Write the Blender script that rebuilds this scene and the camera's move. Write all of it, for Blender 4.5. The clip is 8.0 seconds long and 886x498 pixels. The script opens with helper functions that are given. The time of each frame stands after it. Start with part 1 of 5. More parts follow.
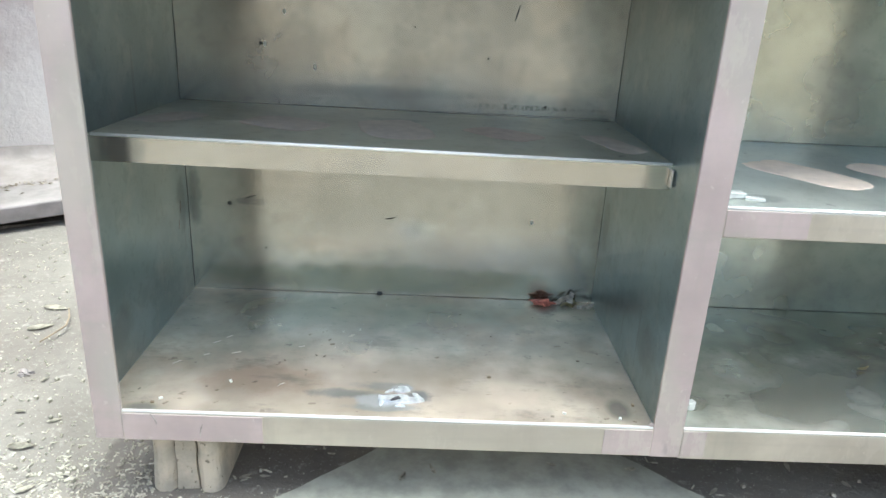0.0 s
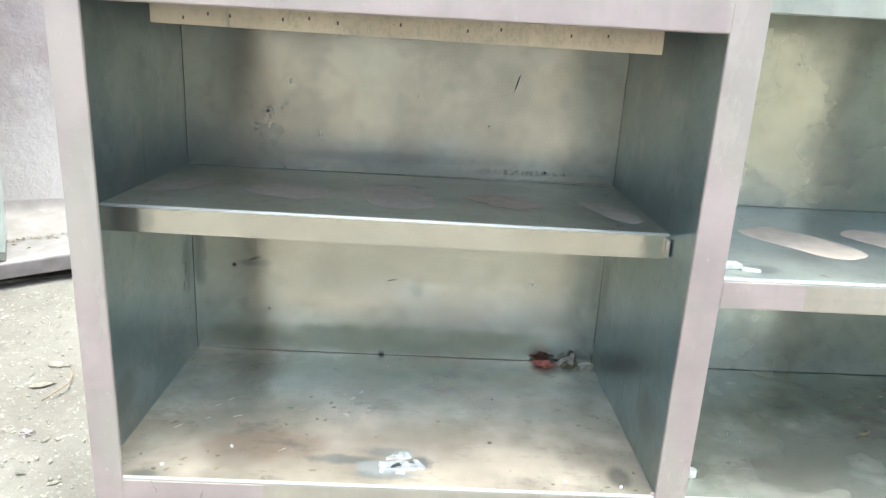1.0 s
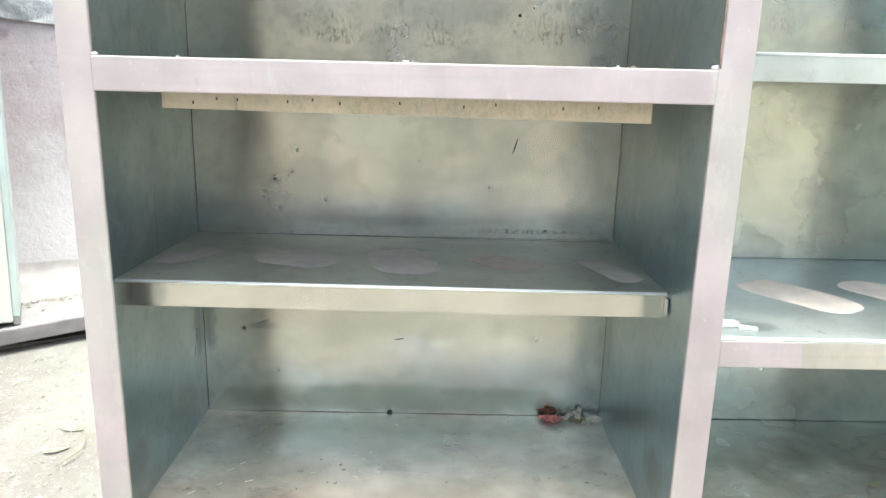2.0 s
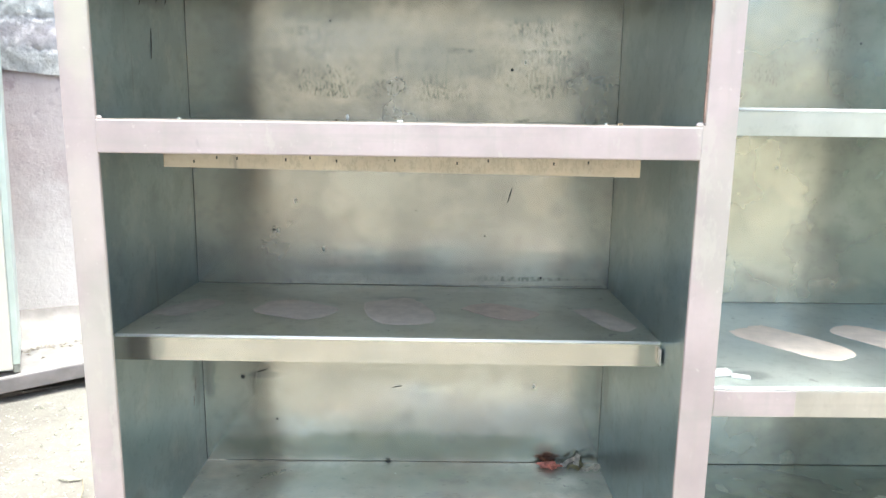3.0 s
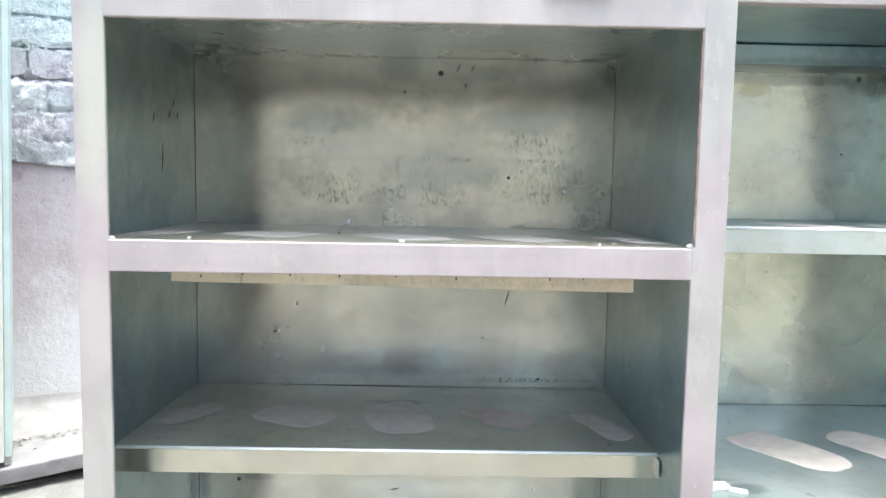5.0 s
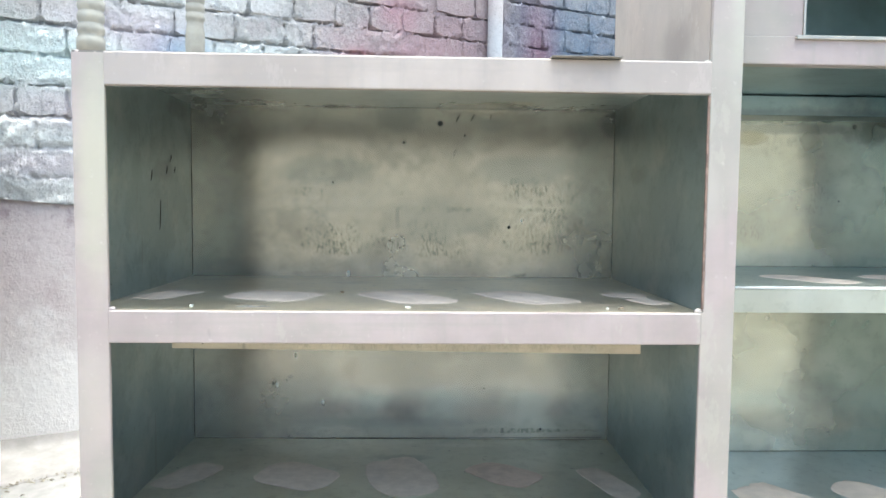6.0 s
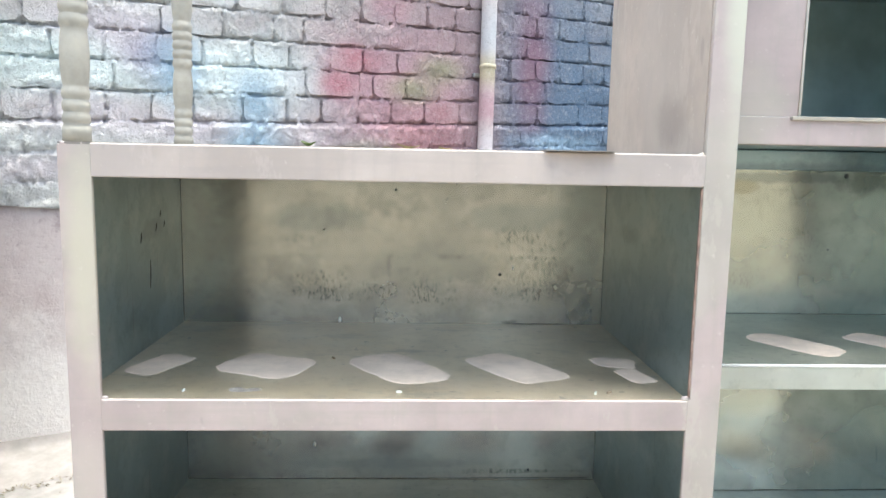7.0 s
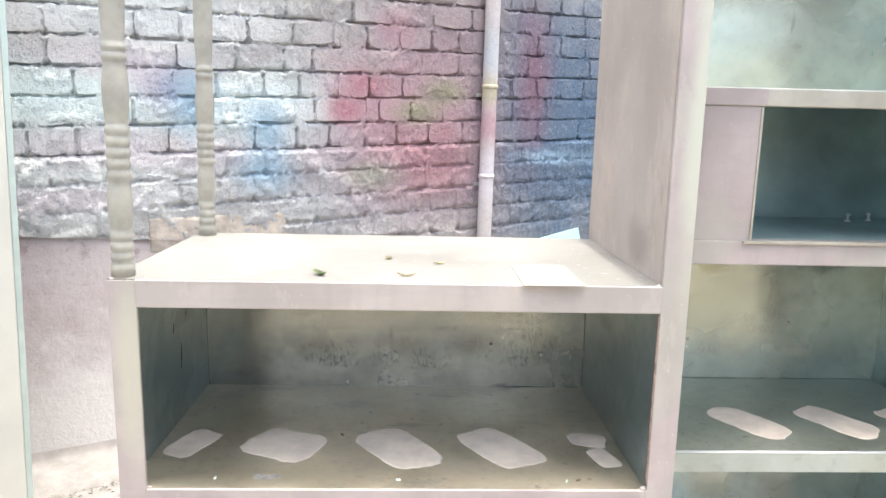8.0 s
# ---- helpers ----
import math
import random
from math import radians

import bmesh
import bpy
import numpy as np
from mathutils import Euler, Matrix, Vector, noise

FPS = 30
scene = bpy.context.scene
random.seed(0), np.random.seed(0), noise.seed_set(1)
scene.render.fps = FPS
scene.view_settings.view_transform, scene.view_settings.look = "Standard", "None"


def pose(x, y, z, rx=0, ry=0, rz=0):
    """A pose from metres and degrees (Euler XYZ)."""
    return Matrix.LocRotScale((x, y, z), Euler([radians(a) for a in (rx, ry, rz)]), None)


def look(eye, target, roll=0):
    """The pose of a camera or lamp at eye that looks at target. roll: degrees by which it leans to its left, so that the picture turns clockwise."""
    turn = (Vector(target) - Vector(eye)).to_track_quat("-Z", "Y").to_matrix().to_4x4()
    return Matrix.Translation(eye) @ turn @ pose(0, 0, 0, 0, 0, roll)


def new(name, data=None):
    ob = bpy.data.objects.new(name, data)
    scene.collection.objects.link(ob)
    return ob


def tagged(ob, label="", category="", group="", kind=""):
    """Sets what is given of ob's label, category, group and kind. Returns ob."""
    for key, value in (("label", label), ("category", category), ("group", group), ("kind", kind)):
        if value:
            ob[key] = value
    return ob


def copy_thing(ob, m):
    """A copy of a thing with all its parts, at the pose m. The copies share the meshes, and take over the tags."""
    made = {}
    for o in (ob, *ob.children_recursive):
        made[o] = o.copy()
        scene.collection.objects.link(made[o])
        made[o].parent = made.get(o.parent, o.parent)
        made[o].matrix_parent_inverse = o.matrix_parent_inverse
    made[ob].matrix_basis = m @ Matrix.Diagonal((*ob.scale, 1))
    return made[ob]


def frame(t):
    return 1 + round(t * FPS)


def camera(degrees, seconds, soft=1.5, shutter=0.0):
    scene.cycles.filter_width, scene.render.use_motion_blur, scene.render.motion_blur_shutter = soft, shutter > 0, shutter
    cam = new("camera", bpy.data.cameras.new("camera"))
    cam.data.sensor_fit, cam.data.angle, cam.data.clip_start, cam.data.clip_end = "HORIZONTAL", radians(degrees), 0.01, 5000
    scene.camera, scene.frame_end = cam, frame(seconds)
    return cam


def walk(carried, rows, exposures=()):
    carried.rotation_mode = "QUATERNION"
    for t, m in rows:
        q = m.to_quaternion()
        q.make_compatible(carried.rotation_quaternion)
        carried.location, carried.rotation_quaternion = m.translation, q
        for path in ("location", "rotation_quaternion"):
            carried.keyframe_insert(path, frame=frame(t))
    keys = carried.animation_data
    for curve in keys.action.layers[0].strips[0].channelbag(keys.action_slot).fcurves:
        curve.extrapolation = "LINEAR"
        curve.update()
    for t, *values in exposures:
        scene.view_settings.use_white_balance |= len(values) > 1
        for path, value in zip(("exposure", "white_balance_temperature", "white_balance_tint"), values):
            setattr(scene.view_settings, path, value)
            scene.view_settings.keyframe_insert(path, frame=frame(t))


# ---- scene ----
cam = camera(64.7, 8.0)
PATH = [
    (0, (0.477, -0.897, 0.776), (0.54, 0.978, 0.083), 3.0),
    (0.5, (0.473, -0.904, 0.794), (0.53, 0.991, 0.156), 3.1),
    (1, (0.476, -0.903, 0.816), (0.528, 1.012, 0.242), 3.1),
    (1.5, (0.481, -0.908, 0.838), (0.531, 1.02, 0.311), 2.3),
    (1.7, (0.482, -0.914, 0.848), (0.518, 1.023, 0.35), 1.8),
    (2.8, (0.489, -0.934, 0.886), (0.509, 1.027, 0.492), 0.9),
    (3, (0.491, -0.936, 0.89), (0.511, 1.03, 0.526), 0.8),
    (3.5, (0.501, -0.957, 0.914), (0.515, 1.019, 0.608), 0.6),
    (4, (0.499, -0.957, 0.93), (0.519, 1.025, 0.665), 0.9),
    (4.5, (0.489, -0.96, 0.948), (0.501, 1.03, 0.741), 1.0),
    (4.7, (0.486, -0.958, 0.952), (0.508, 1.033, 0.764), 1.1),
    (5.8, (0.467, -0.95, 1.005), (0.52, 1.045, 0.875), 0.5),
    (6, (0.454, -0.939, 1.029), (0.524, 1.056, 0.904), 0.6),
    (6.5, (0.449, -0.916, 1.114), (0.516, 1.075, 0.938), 1.0),
    (7, (0.452, -0.924, 1.211), (0.548, 1.057, 0.96), 1.1),
    (7.5, (0.451, -0.966, 1.336), (0.519, 1.008, 1.023), 1.5),
    (8, (0.464, -1.042, 1.463), (0.54, 0.926, 1.116), 1.3),
]
EXPOSURES = [(0.0, 1.87, 5720, -5), (1.5, 2.29, 5840, -6), (3.5, 2.44, 5870, -4), (4.0, 2.42, 5800, -4), (4.5, 2.33, 5560, -4), (6.0, 2.17, 5770, -7), (6.5, 2.13, 5930, -5), (7.5, 2.06, 6150, -3), (8.0, 2.09, 6230, -1)]
walk(cam, [(t, look(eye, target, roll)) for t, eye, target, roll in PATH], EXPOSURES)

# ---- light ----
SUN = Vector((0.045, -0.010, 1.0)).normalized()
world = bpy.data.worlds.new("sky")
world.use_nodes = True
scene.world = world
sky = world.node_tree.nodes.new("ShaderNodeTexSky")
sky.sky_type = "NISHITA"
sky.sun_disc = False
sky.dust_density = 7.0
sky.air_density = 0.65
sky.ozone_density = 0.3
sky.sun_elevation = math.asin(SUN.z)
sky.sun_rotation = math.atan2(SUN.x, SUN.y)
background = world.node_tree.nodes["Background"]
background.inputs["Strength"].default_value = 0.15
world.node_tree.links.new(sky.outputs[0], background.inputs["Color"])
sun_data = bpy.data.lights.new("sun", "SUN")
sun_data.energy = 1.05
sun_data.angle = radians(0.6)
sun_data.color = (1.0, 0.95, 0.88)
sun = new("sun", sun_data)
sun.matrix_world = look(SUN * 20, (0, 0, 0))


# ---- material helpers ----
def nodes_of(name):
    mat = bpy.data.materials.new(name)
    mat.use_nodes = True
    tree = mat.node_tree
    return mat, tree, tree.nodes["Principled BSDF"]


def put(tree, kind, **values):
    node = tree.nodes.new("ShaderNode" + kind)
    for key, value in values.items():
        node.inputs[key].default_value = value
    return node


def math_node(tree, op, a, b=None, c=None):
    node = tree.nodes.new("ShaderNodeMath")
    node.operation = op
    for slot, value in enumerate((a, b, c)):
        if value is None:
            continue
        if isinstance(value, (int, float)):
            node.inputs[slot].default_value = value
        else:
            tree.links.new(value, node.inputs[slot])
    return node.outputs[0]


def position(tree):
    return tree.nodes.new("ShaderNodeNewGeometry").outputs["Position"]


def noise_of(tree, scale, detail=3.0, rough=0.55, stretch=(1, 1, 1), shift=(0, 0, 0), own=False):
    """Noise in metres; own: shifted by each object's random number."""
    mapping = put(tree, "Mapping", Scale=stretch, Location=shift)
    tree.links.new(position(tree), mapping.inputs["Vector"])
    vector = mapping.outputs[0]
    if own:
        info = tree.nodes.new("ShaderNodeObjectInfo")
        add = tree.nodes.new("ShaderNodeVectorMath")
        tree.links.new(vector, add.inputs[0])
        by = math_node(tree, "MULTIPLY", info.outputs["Random"], 37.0)
        tree.links.new(by, add.inputs[1])
        vector = add.outputs[0]
    node = put(tree, "TexNoise", Scale=scale, Detail=detail, Roughness=rough)
    tree.links.new(vector, node.inputs["Vector"])
    return node.outputs[0]


def step(tree, value, low, high, to_low=0.0, to_high=1.0):
    node = tree.nodes.new("ShaderNodeMapRange")
    node.interpolation_type = "SMOOTHSTEP"
    tree.links.new(value, node.inputs[0])
    for slot, v in zip(range(1, 5), (low, high, to_low, to_high)):
        node.inputs[slot].default_value = v
    return node.outputs[0]


def mix(tree, factor, a, b):
    node = tree.nodes.new("ShaderNodeMix")
    node.data_type = "RGBA"
    for slot, value in ((0, factor), (6, a), (7, b)):
        if isinstance(value, (int, float)):
            node.inputs[slot].default_value = value
        elif isinstance(value, tuple):
            node.inputs[slot].default_value = (*value, 1)
        else:
            tree.links.new(value, node.inputs[slot])
    return node.outputs[2]


def bump(tree, shader, rows):
    """Fine relief: rows of (height, strength, distance in metres)."""
    last = None
    for height, strength, distance in rows:
        node = put(tree, "Bump", Strength=strength, Distance=distance)
        tree.links.new(height, node.inputs["Height"])
        if last:
            tree.links.new(last, node.inputs["Normal"])
        last = node.outputs[0]
    tree.links.new(last, shader.inputs["Normal"])


def axis(tree, index):
    split = tree.nodes.new("ShaderNodeSeparateXYZ")
    tree.links.new(position(tree), split.inputs[0])
    return split.outputs[index]


# ---- materials ----
def blob(tree, planes, a, b, wide, tall, ragged, soft=(0.55, 1.25)):
    """A ragged stain or painted tone of its own shape: 1 in the middle of the ellipse, 0 outside it."""
    da = math_node(tree, "DIVIDE", math_node(tree, "SUBTRACT", axis(tree, planes[0]), a), wide)
    db = math_node(tree, "DIVIDE", math_node(tree, "SUBTRACT", axis(tree, planes[1]), b), tall)
    far = math_node(tree, "SQRT", math_node(tree, "ADD", math_node(tree, "MULTIPLY", da, da), math_node(tree, "MULTIPLY", db, db)))
    return step(tree, math_node(tree, "ADD", far, ragged), soft[0], soft[1], 1, 0)


def galvanised(name, base=(0.42, 0.43, 0.40), rough=0.20, metal=0.92, dust=0.17, oxide=0.4, brown=0.10, shift=0.0, rows=(), stains_and_shade=(), planes=(0, 2), spread=0.06, wave=0.5, dirt=0.0, scorch=None, marks=0.5):
    """Zinc-coated sheet: dull oxide blotches, pale bloom, scratches, rows of rust flecks and single stain marks, some
    of them painted light and shade.
    """
    mat, tree, shader = nodes_of(name)
    at = (shift, shift * 0.7, shift * 1.3)
    cloud = noise_of(tree, 3.4, 5, 0.6, shift=at)
    colour = mix(tree, step(tree, cloud, 0.35, 0.68), tuple(c * 0.88 for c in base), tuple(min(1, c * 1.10) for c in base))
    colour = mix(tree, step(tree, noise_of(tree, 2.1, 4, 0.55, shift=(5 + shift, 3, 1)), 0.42, 0.66, 0, brown), colour, (0.56, 0.47, 0.37))
    dull = step(tree, noise_of(tree, 5.2, 8, 0.66, shift=(shift, 2 + shift, 5)), 0.50, 0.60)
    colour = mix(tree, math_node(tree, "MULTIPLY", dull, oxide), colour, tuple(c * 0.70 for c in base))
    bloom = step(tree, noise_of(tree, 13, 6, 0.62, shift=(7 + shift, 1, 3)), 0.48, 0.74)
    colour = mix(tree, math_node(tree, "MULTIPLY", bloom, 0.28), colour, (0.62, 0.62, 0.57))
    mottle = step(tree, noise_of(tree, 42, 6, 0.72, shift=(1, 6, shift)), 0.36, 0.50, 0.24, 0)
    colour = mix(tree, mottle, colour, tuple(c * 0.55 for c in base))
    for stretch, low in (((1, 1, 0.06), 0.72), ((0.07, 1, 0.9), 0.74), ((0.6, 1, 0.12), 0.74)):
        scratch = step(tree, noise_of(tree, 46, 3, 0.5, stretch=stretch, shift=(shift + low * 9, 1, 2)), low - 0.02, low + 0.02, 0, marks)
        colour = mix(tree, scratch, colour, (0.20, 0.205, 0.20))
    specks = step(tree, noise_of(tree, 52, 3, 0.6, stretch=(1, 1, 1.6), shift=at), 0.735, 0.77, 0, 1.5 * marks)
    colour = mix(tree, specks, colour, (0.13, 0.13, 0.125))
    ragged = math_node(tree, "MULTIPLY", math_node(tree, "SUBTRACT", noise_of(tree, 17, 7, 0.68, shift=(3, shift, 8)), 0.5), 1.7)
    if rows:
        fleck = noise_of(tree, 230, 5, 0.74, stretch=(1.0, 1, 0.42), shift=at)
        where = step(tree, noise_of(tree, 8.5, 4, 0.6, stretch=(1, 1, 0.8), shift=(2 + shift, 1, 0)), 0.34, 0.62, -0.095, 0.08)
        for a, b, wide, tall, amount in rows:
            inside = blob(tree, planes, a, b, wide, tall, math_node(tree, "MULTIPLY", ragged, 0.6), (0.7, 1.15))
            level = math_node(tree, "ADD", math_node(tree, "ADD", fleck, where), math_node(tree, "MULTIPLY", inside, 0.10))
            dots = math_node(tree, "MULTIPLY", step(tree, level, 0.67, 0.75), inside)
            colour = mix(tree, math_node(tree, "MULTIPLY", dots, amount), colour, (0.15, 0.155, 0.135))
            haze = math_node(tree, "MULTIPLY", inside, step(tree, level, 0.50, 0.68, 0, 0.30 * amount))
            colour = mix(tree, haze, colour, (0.24, 0.245, 0.215))
    for a, b, wide, tall, hue, amount in stains_and_shade:
        colour = mix(tree, math_node(tree, "MULTIPLY", blob(tree, planes, a, b, wide, tall, ragged), amount), colour, hue)
    film = step(tree, noise_of(tree, 5.5, 3, 0.5, shift=(9 + shift, 2, 4)), 0.35, 0.75, 0, 1)
    if dirt:
        tan = step(tree, noise_of(tree, 3.0, 6, 0.64, shift=(1, 4, 2)), 0.45, 0.68, 0, dirt)
        colour = mix(tree, tan, colour, (0.56, 0.44, 0.34))
        crumbs = step(tree, noise_of(tree, 75, 2, 0.5, stretch=(0.5, 1, 1), shift=(3, 3, 3)), 0.71, 0.74, 0, 0.35)
        colour = mix(tree, crumbs, colour, (0.16, 0.13, 0.10))
        smear = step(tree, noise_of(tree, 11, 6, 0.7, stretch=(0.6, 1.4, 1), shift=(6, 1, 2)), 0.55, 0.68, 0, 0.40)
        colour = mix(tree, smear, colour, (0.30, 0.29, 0.27))
    if scorch:
        # heat stain round a weld: a white burst, a smoky wing to one side, a grey cheek on the other
        near = math_node(tree, "ADD", 0.42, math_node(tree, "MULTIPLY", ragged, 0.9))
        for cx, cy, wide, deep, hue, full in ((-0.078, 0.012, 0.075, 0.019, (0.45, 0.46, 0.47), 0.75), (-0.020, 0.036, 0.070, 0.020, (0.50, 0.52, 0.56), 0.6), (-0.020, -0.024, 0.075, 0.014, (0.60, 0.65, 0.68), 0.7),
                                              (0.036, 0.012, 0.034, 0.030, (0.30, 0.32, 0.37), 0.85), (-0.030, -0.003, 0.052, 0.024, (0.93, 0.95, 0.97), 1.0), (0.012, 0.030, 0.030, 0.017, (0.90, 0.93, 0.96), 1.0), (0.010, -0.006, 0.030, 0.012, (0.92, 0.94, 0.96), 0.9)):
            colour = mix(tree, math_node(tree, "MULTIPLY", blob(tree, (0, 1), scorch[0] + cx, scorch[1] + cy, wide, deep, near, (0.8, 1.3)), full), colour, hue)
    tree.links.new(colour, shader.inputs["Base Color"])
    loss = math_node(tree, "ADD", math_node(tree, "MULTIPLY", film, dust), math_node(tree, "MULTIPLY", dull, 0.10 * oxide))
    tree.links.new(math_node(tree, "SUBTRACT", metal, loss), shader.inputs["Metallic"])
    coarse = math_node(tree, "ADD", math_node(tree, "MULTIPLY", film, spread), math_node(tree, "ADD", math_node(tree, "MULTIPLY", dull, 0.06 * oxide), math_node(tree, "MULTIPLY", bloom, 0.02)))
    tree.links.new(math_node(tree, "ADD", rough, coarse), shader.inputs["Roughness"])
    bump(tree, shader, [(noise_of(tree, 4.0, 1, 0.4, shift=at), wave, 0.02), (noise_of(tree, 11, 2, 0.4, shift=at), 0.16, 0.004)])
    return mat


def primer(name, base=(0.50, 0.42, 0.41), other=(0.45, 0.44, 0.375), rough=0.5, metal=0.10, stains_and_shade=(), planes=(1, 2)):
    """Pinkish filler and primer, rubbed down in places to the grey below."""
    mat, tree, shader = nodes_of(name)
    cloud = noise_of(tree, 6, 5, 0.6)
    fine = noise_of(tree, 70, 4, 0.65)
    rub = step(tree, noise_of(tree, 4.4, 2, 0.4, stretch=(1, 1, 0.7), shift=(4, 7, 2)), 0.53, 0.62, 0, 0.5)
    colour = mix(tree, step(tree, cloud, 0.35, 0.68), tuple(c * 0.84 for c in base), tuple(min(1, c * 1.08) for c in base))
    for stretch, place in (((1, 1, 0.06), 2), ((0.05, 1, 1), 7), ((0.35, 1, 0.45), 5)):
        brush = step(tree, noise_of(tree, 40, 4, 0.65, stretch=stretch, shift=(place, 1, place)), 0.50, 0.70, 0, 0.26)
        colour = mix(tree, brush, colour, tuple(c * 0.80 for c in other))
    colour = mix(tree, rub, colour, other)
    smoke = step(tree, noise_of(tree, 3.1, 3, 0.5, shift=(8, 3, 6)), 0.50, 0.66, 0, 0.30)
    colour = mix(tree, smoke, colour, tuple(c * 0.66 for c in base))
    drag = step(tree, noise_of(tree, 9, 6, 0.7, stretch=(1, 1, 0.4), shift=(2, 5, 9)), 0.56, 0.60, 0, 0.30)
    colour = mix(tree, drag, colour, tuple(min(1, c * 1.22) for c in other))
    ragged = math_node(tree, "MULTIPLY", math_node(tree, "SUBTRACT", noise_of(tree, 12, 5, 0.6, shift=(3, 1, 8)), 0.5), 1.3)
    for a, b, wide, tall, hue, amount in stains_and_shade:
        colour = mix(tree, math_node(tree, "MULTIPLY", blob(tree, planes, a, b, wide, tall, ragged, (0.3, 1.4)), amount), colour, hue)
    scar = step(tree, noise_of(tree, 26, 3, 0.5, stretch=(1, 1, 0.35), shift=(1, 8, 3)), 0.68, 0.73, 0, 0.4)
    colour = mix(tree, scar, colour, (0.26, 0.23, 0.22))
    colour = mix(tree, step(tree, fine, 0.62, 0.72, 0, 0.25), colour, (0.72, 0.68, 0.64))
    tree.links.new(colour, shader.inputs["Base Color"])
    tree.links.new(step(tree, cloud, 0.3, 0.7, rough - 0.08, rough + 0.10), shader.inputs["Roughness"])
    shader.inputs["Metallic"].default_value = metal
    bump(tree, shader, [(cloud, 0.15, 0.002), (fine, 0.10, 0.0006)])
    return mat


def plain(name, base, rough=0.6, metal=0.0, vary=0.15, scale=30, relief=0.15, depth=0.002):
    mat, tree, shader = nodes_of(name)
    cloud = noise_of(tree, scale, 4, 0.6, own=True)
    colour = mix(tree, step(tree, cloud, 0.3, 0.7), tuple(c * (1 - vary) for c in base), tuple(min(1, c * (1 + vary)) for c in base))
    tree.links.new(colour, shader.inputs["Base Color"])
    shader.inputs["Roughness"].default_value = rough
    shader.inputs["Metallic"].default_value = metal
    bump(tree, shader, [(cloud, relief, depth), (noise_of(tree, scale * 6, 3, 0.6), relief * 0.6, depth * 0.3)])
    return mat


SLOPE = math.atan(0.56)
ALONG = Vector((math.cos(SLOPE), math.sin(SLOPE), 0))
OUT = Vector((math.sin(SLOPE), -math.cos(SLOPE), 0))
ORIGIN = Vector((0, 2.06, 0))

HUES = {
    "pale": (0.76, 0.765, 0.765), "white": (0.80, 0.895, 0.895), "blue": (0.25, 0.36, 0.48), "violet": (0.36, 0.34, 0.45), "red": (0.41, 0.165, 0.205), "mauve": (0.335, 0.235, 0.255), "slate": (0.13, 0.165, 0.235),
    "gold": (0.47, 0.41, 0.27), "sky": (0.31, 0.44, 0.56), "moss": (0.36, 0.345, 0.29), "brick": (0.37, 0.19, 0.215), "wine": (0.215, 0.115, 0.165), "navy": (0.068, 0.132, 0.228), "olive": (0.285, 0.27, 0.175), "rose": (0.45, 0.275, 0.31), "grey": (0.50, 0.505, 0.535), "lilac": (0.64, 0.575, 0.61),
}
# overspray on the wall: hue, place along the wall, height, half width, half height
SPRAY = [
    ("grey", 0.2, 1.25, 0.7, 0.25), ("mauve", 0.72, 1.80, 0.50, 0.34), ("pale", -0.65, 1.86, 0.50, 0.13), ("mauve", 0.70, 1.30, 0.55, 0.32), ("pale", -0.98, 1.22, 0.45, 0.20), ("white", -0.98, 1.54, 0.45, 0.14), ("white", -0.24, 1.53, 0.40, 0.14),
    ("lilac", -0.78, 1.68, 0.24, 0.06), ("lilac", -0.85, 1.36, 0.26, 0.07), ("lilac", -0.45, 1.32, 0.30, 0.06), ("lilac", -0.98, 1.16, 0.30, 0.05), ("rose", 0.48, 1.46, 0.44, 0.30), ("lilac", -0.62, 1.62, 0.14, 0.08), ("violet", -0.57, 1.57, 0.10, 0.08), ("sky", -0.50, 1.53, 0.09, 0.13), ("sky", -0.20, 1.43, 0.085, 0.12), ("sky", -0.22, 1.26, 0.12, 0.09), ("rose", 0.36, 1.54, 0.26, 0.13),
    ("red", 0.25, 1.64, 0.10, 0.055), ("red", 0.15, 1.525, 0.09, 0.055), ("rose", 0.41, 1.88, 0.10, 0.07), ("brick", 0.60, 1.30, 0.22, 0.15), ("olive", 0.67, 1.625, 0.12, 0.06), ("olive", 0.52, 1.525, 0.12, 0.06),
    ("moss", 0.28, 1.23, 0.14, 0.06), ("brick", 0.66, 1.43, 0.07, 0.04), ("slate", 1.25, 1.50, 0.32, 0.80), ("navy", 1.62, 1.45, 0.42, 0.75), ("wine", 1.20, 1.72, 0.11, 0.36), ("blue", 1.40, 1.31, 0.25, 0.045)
]


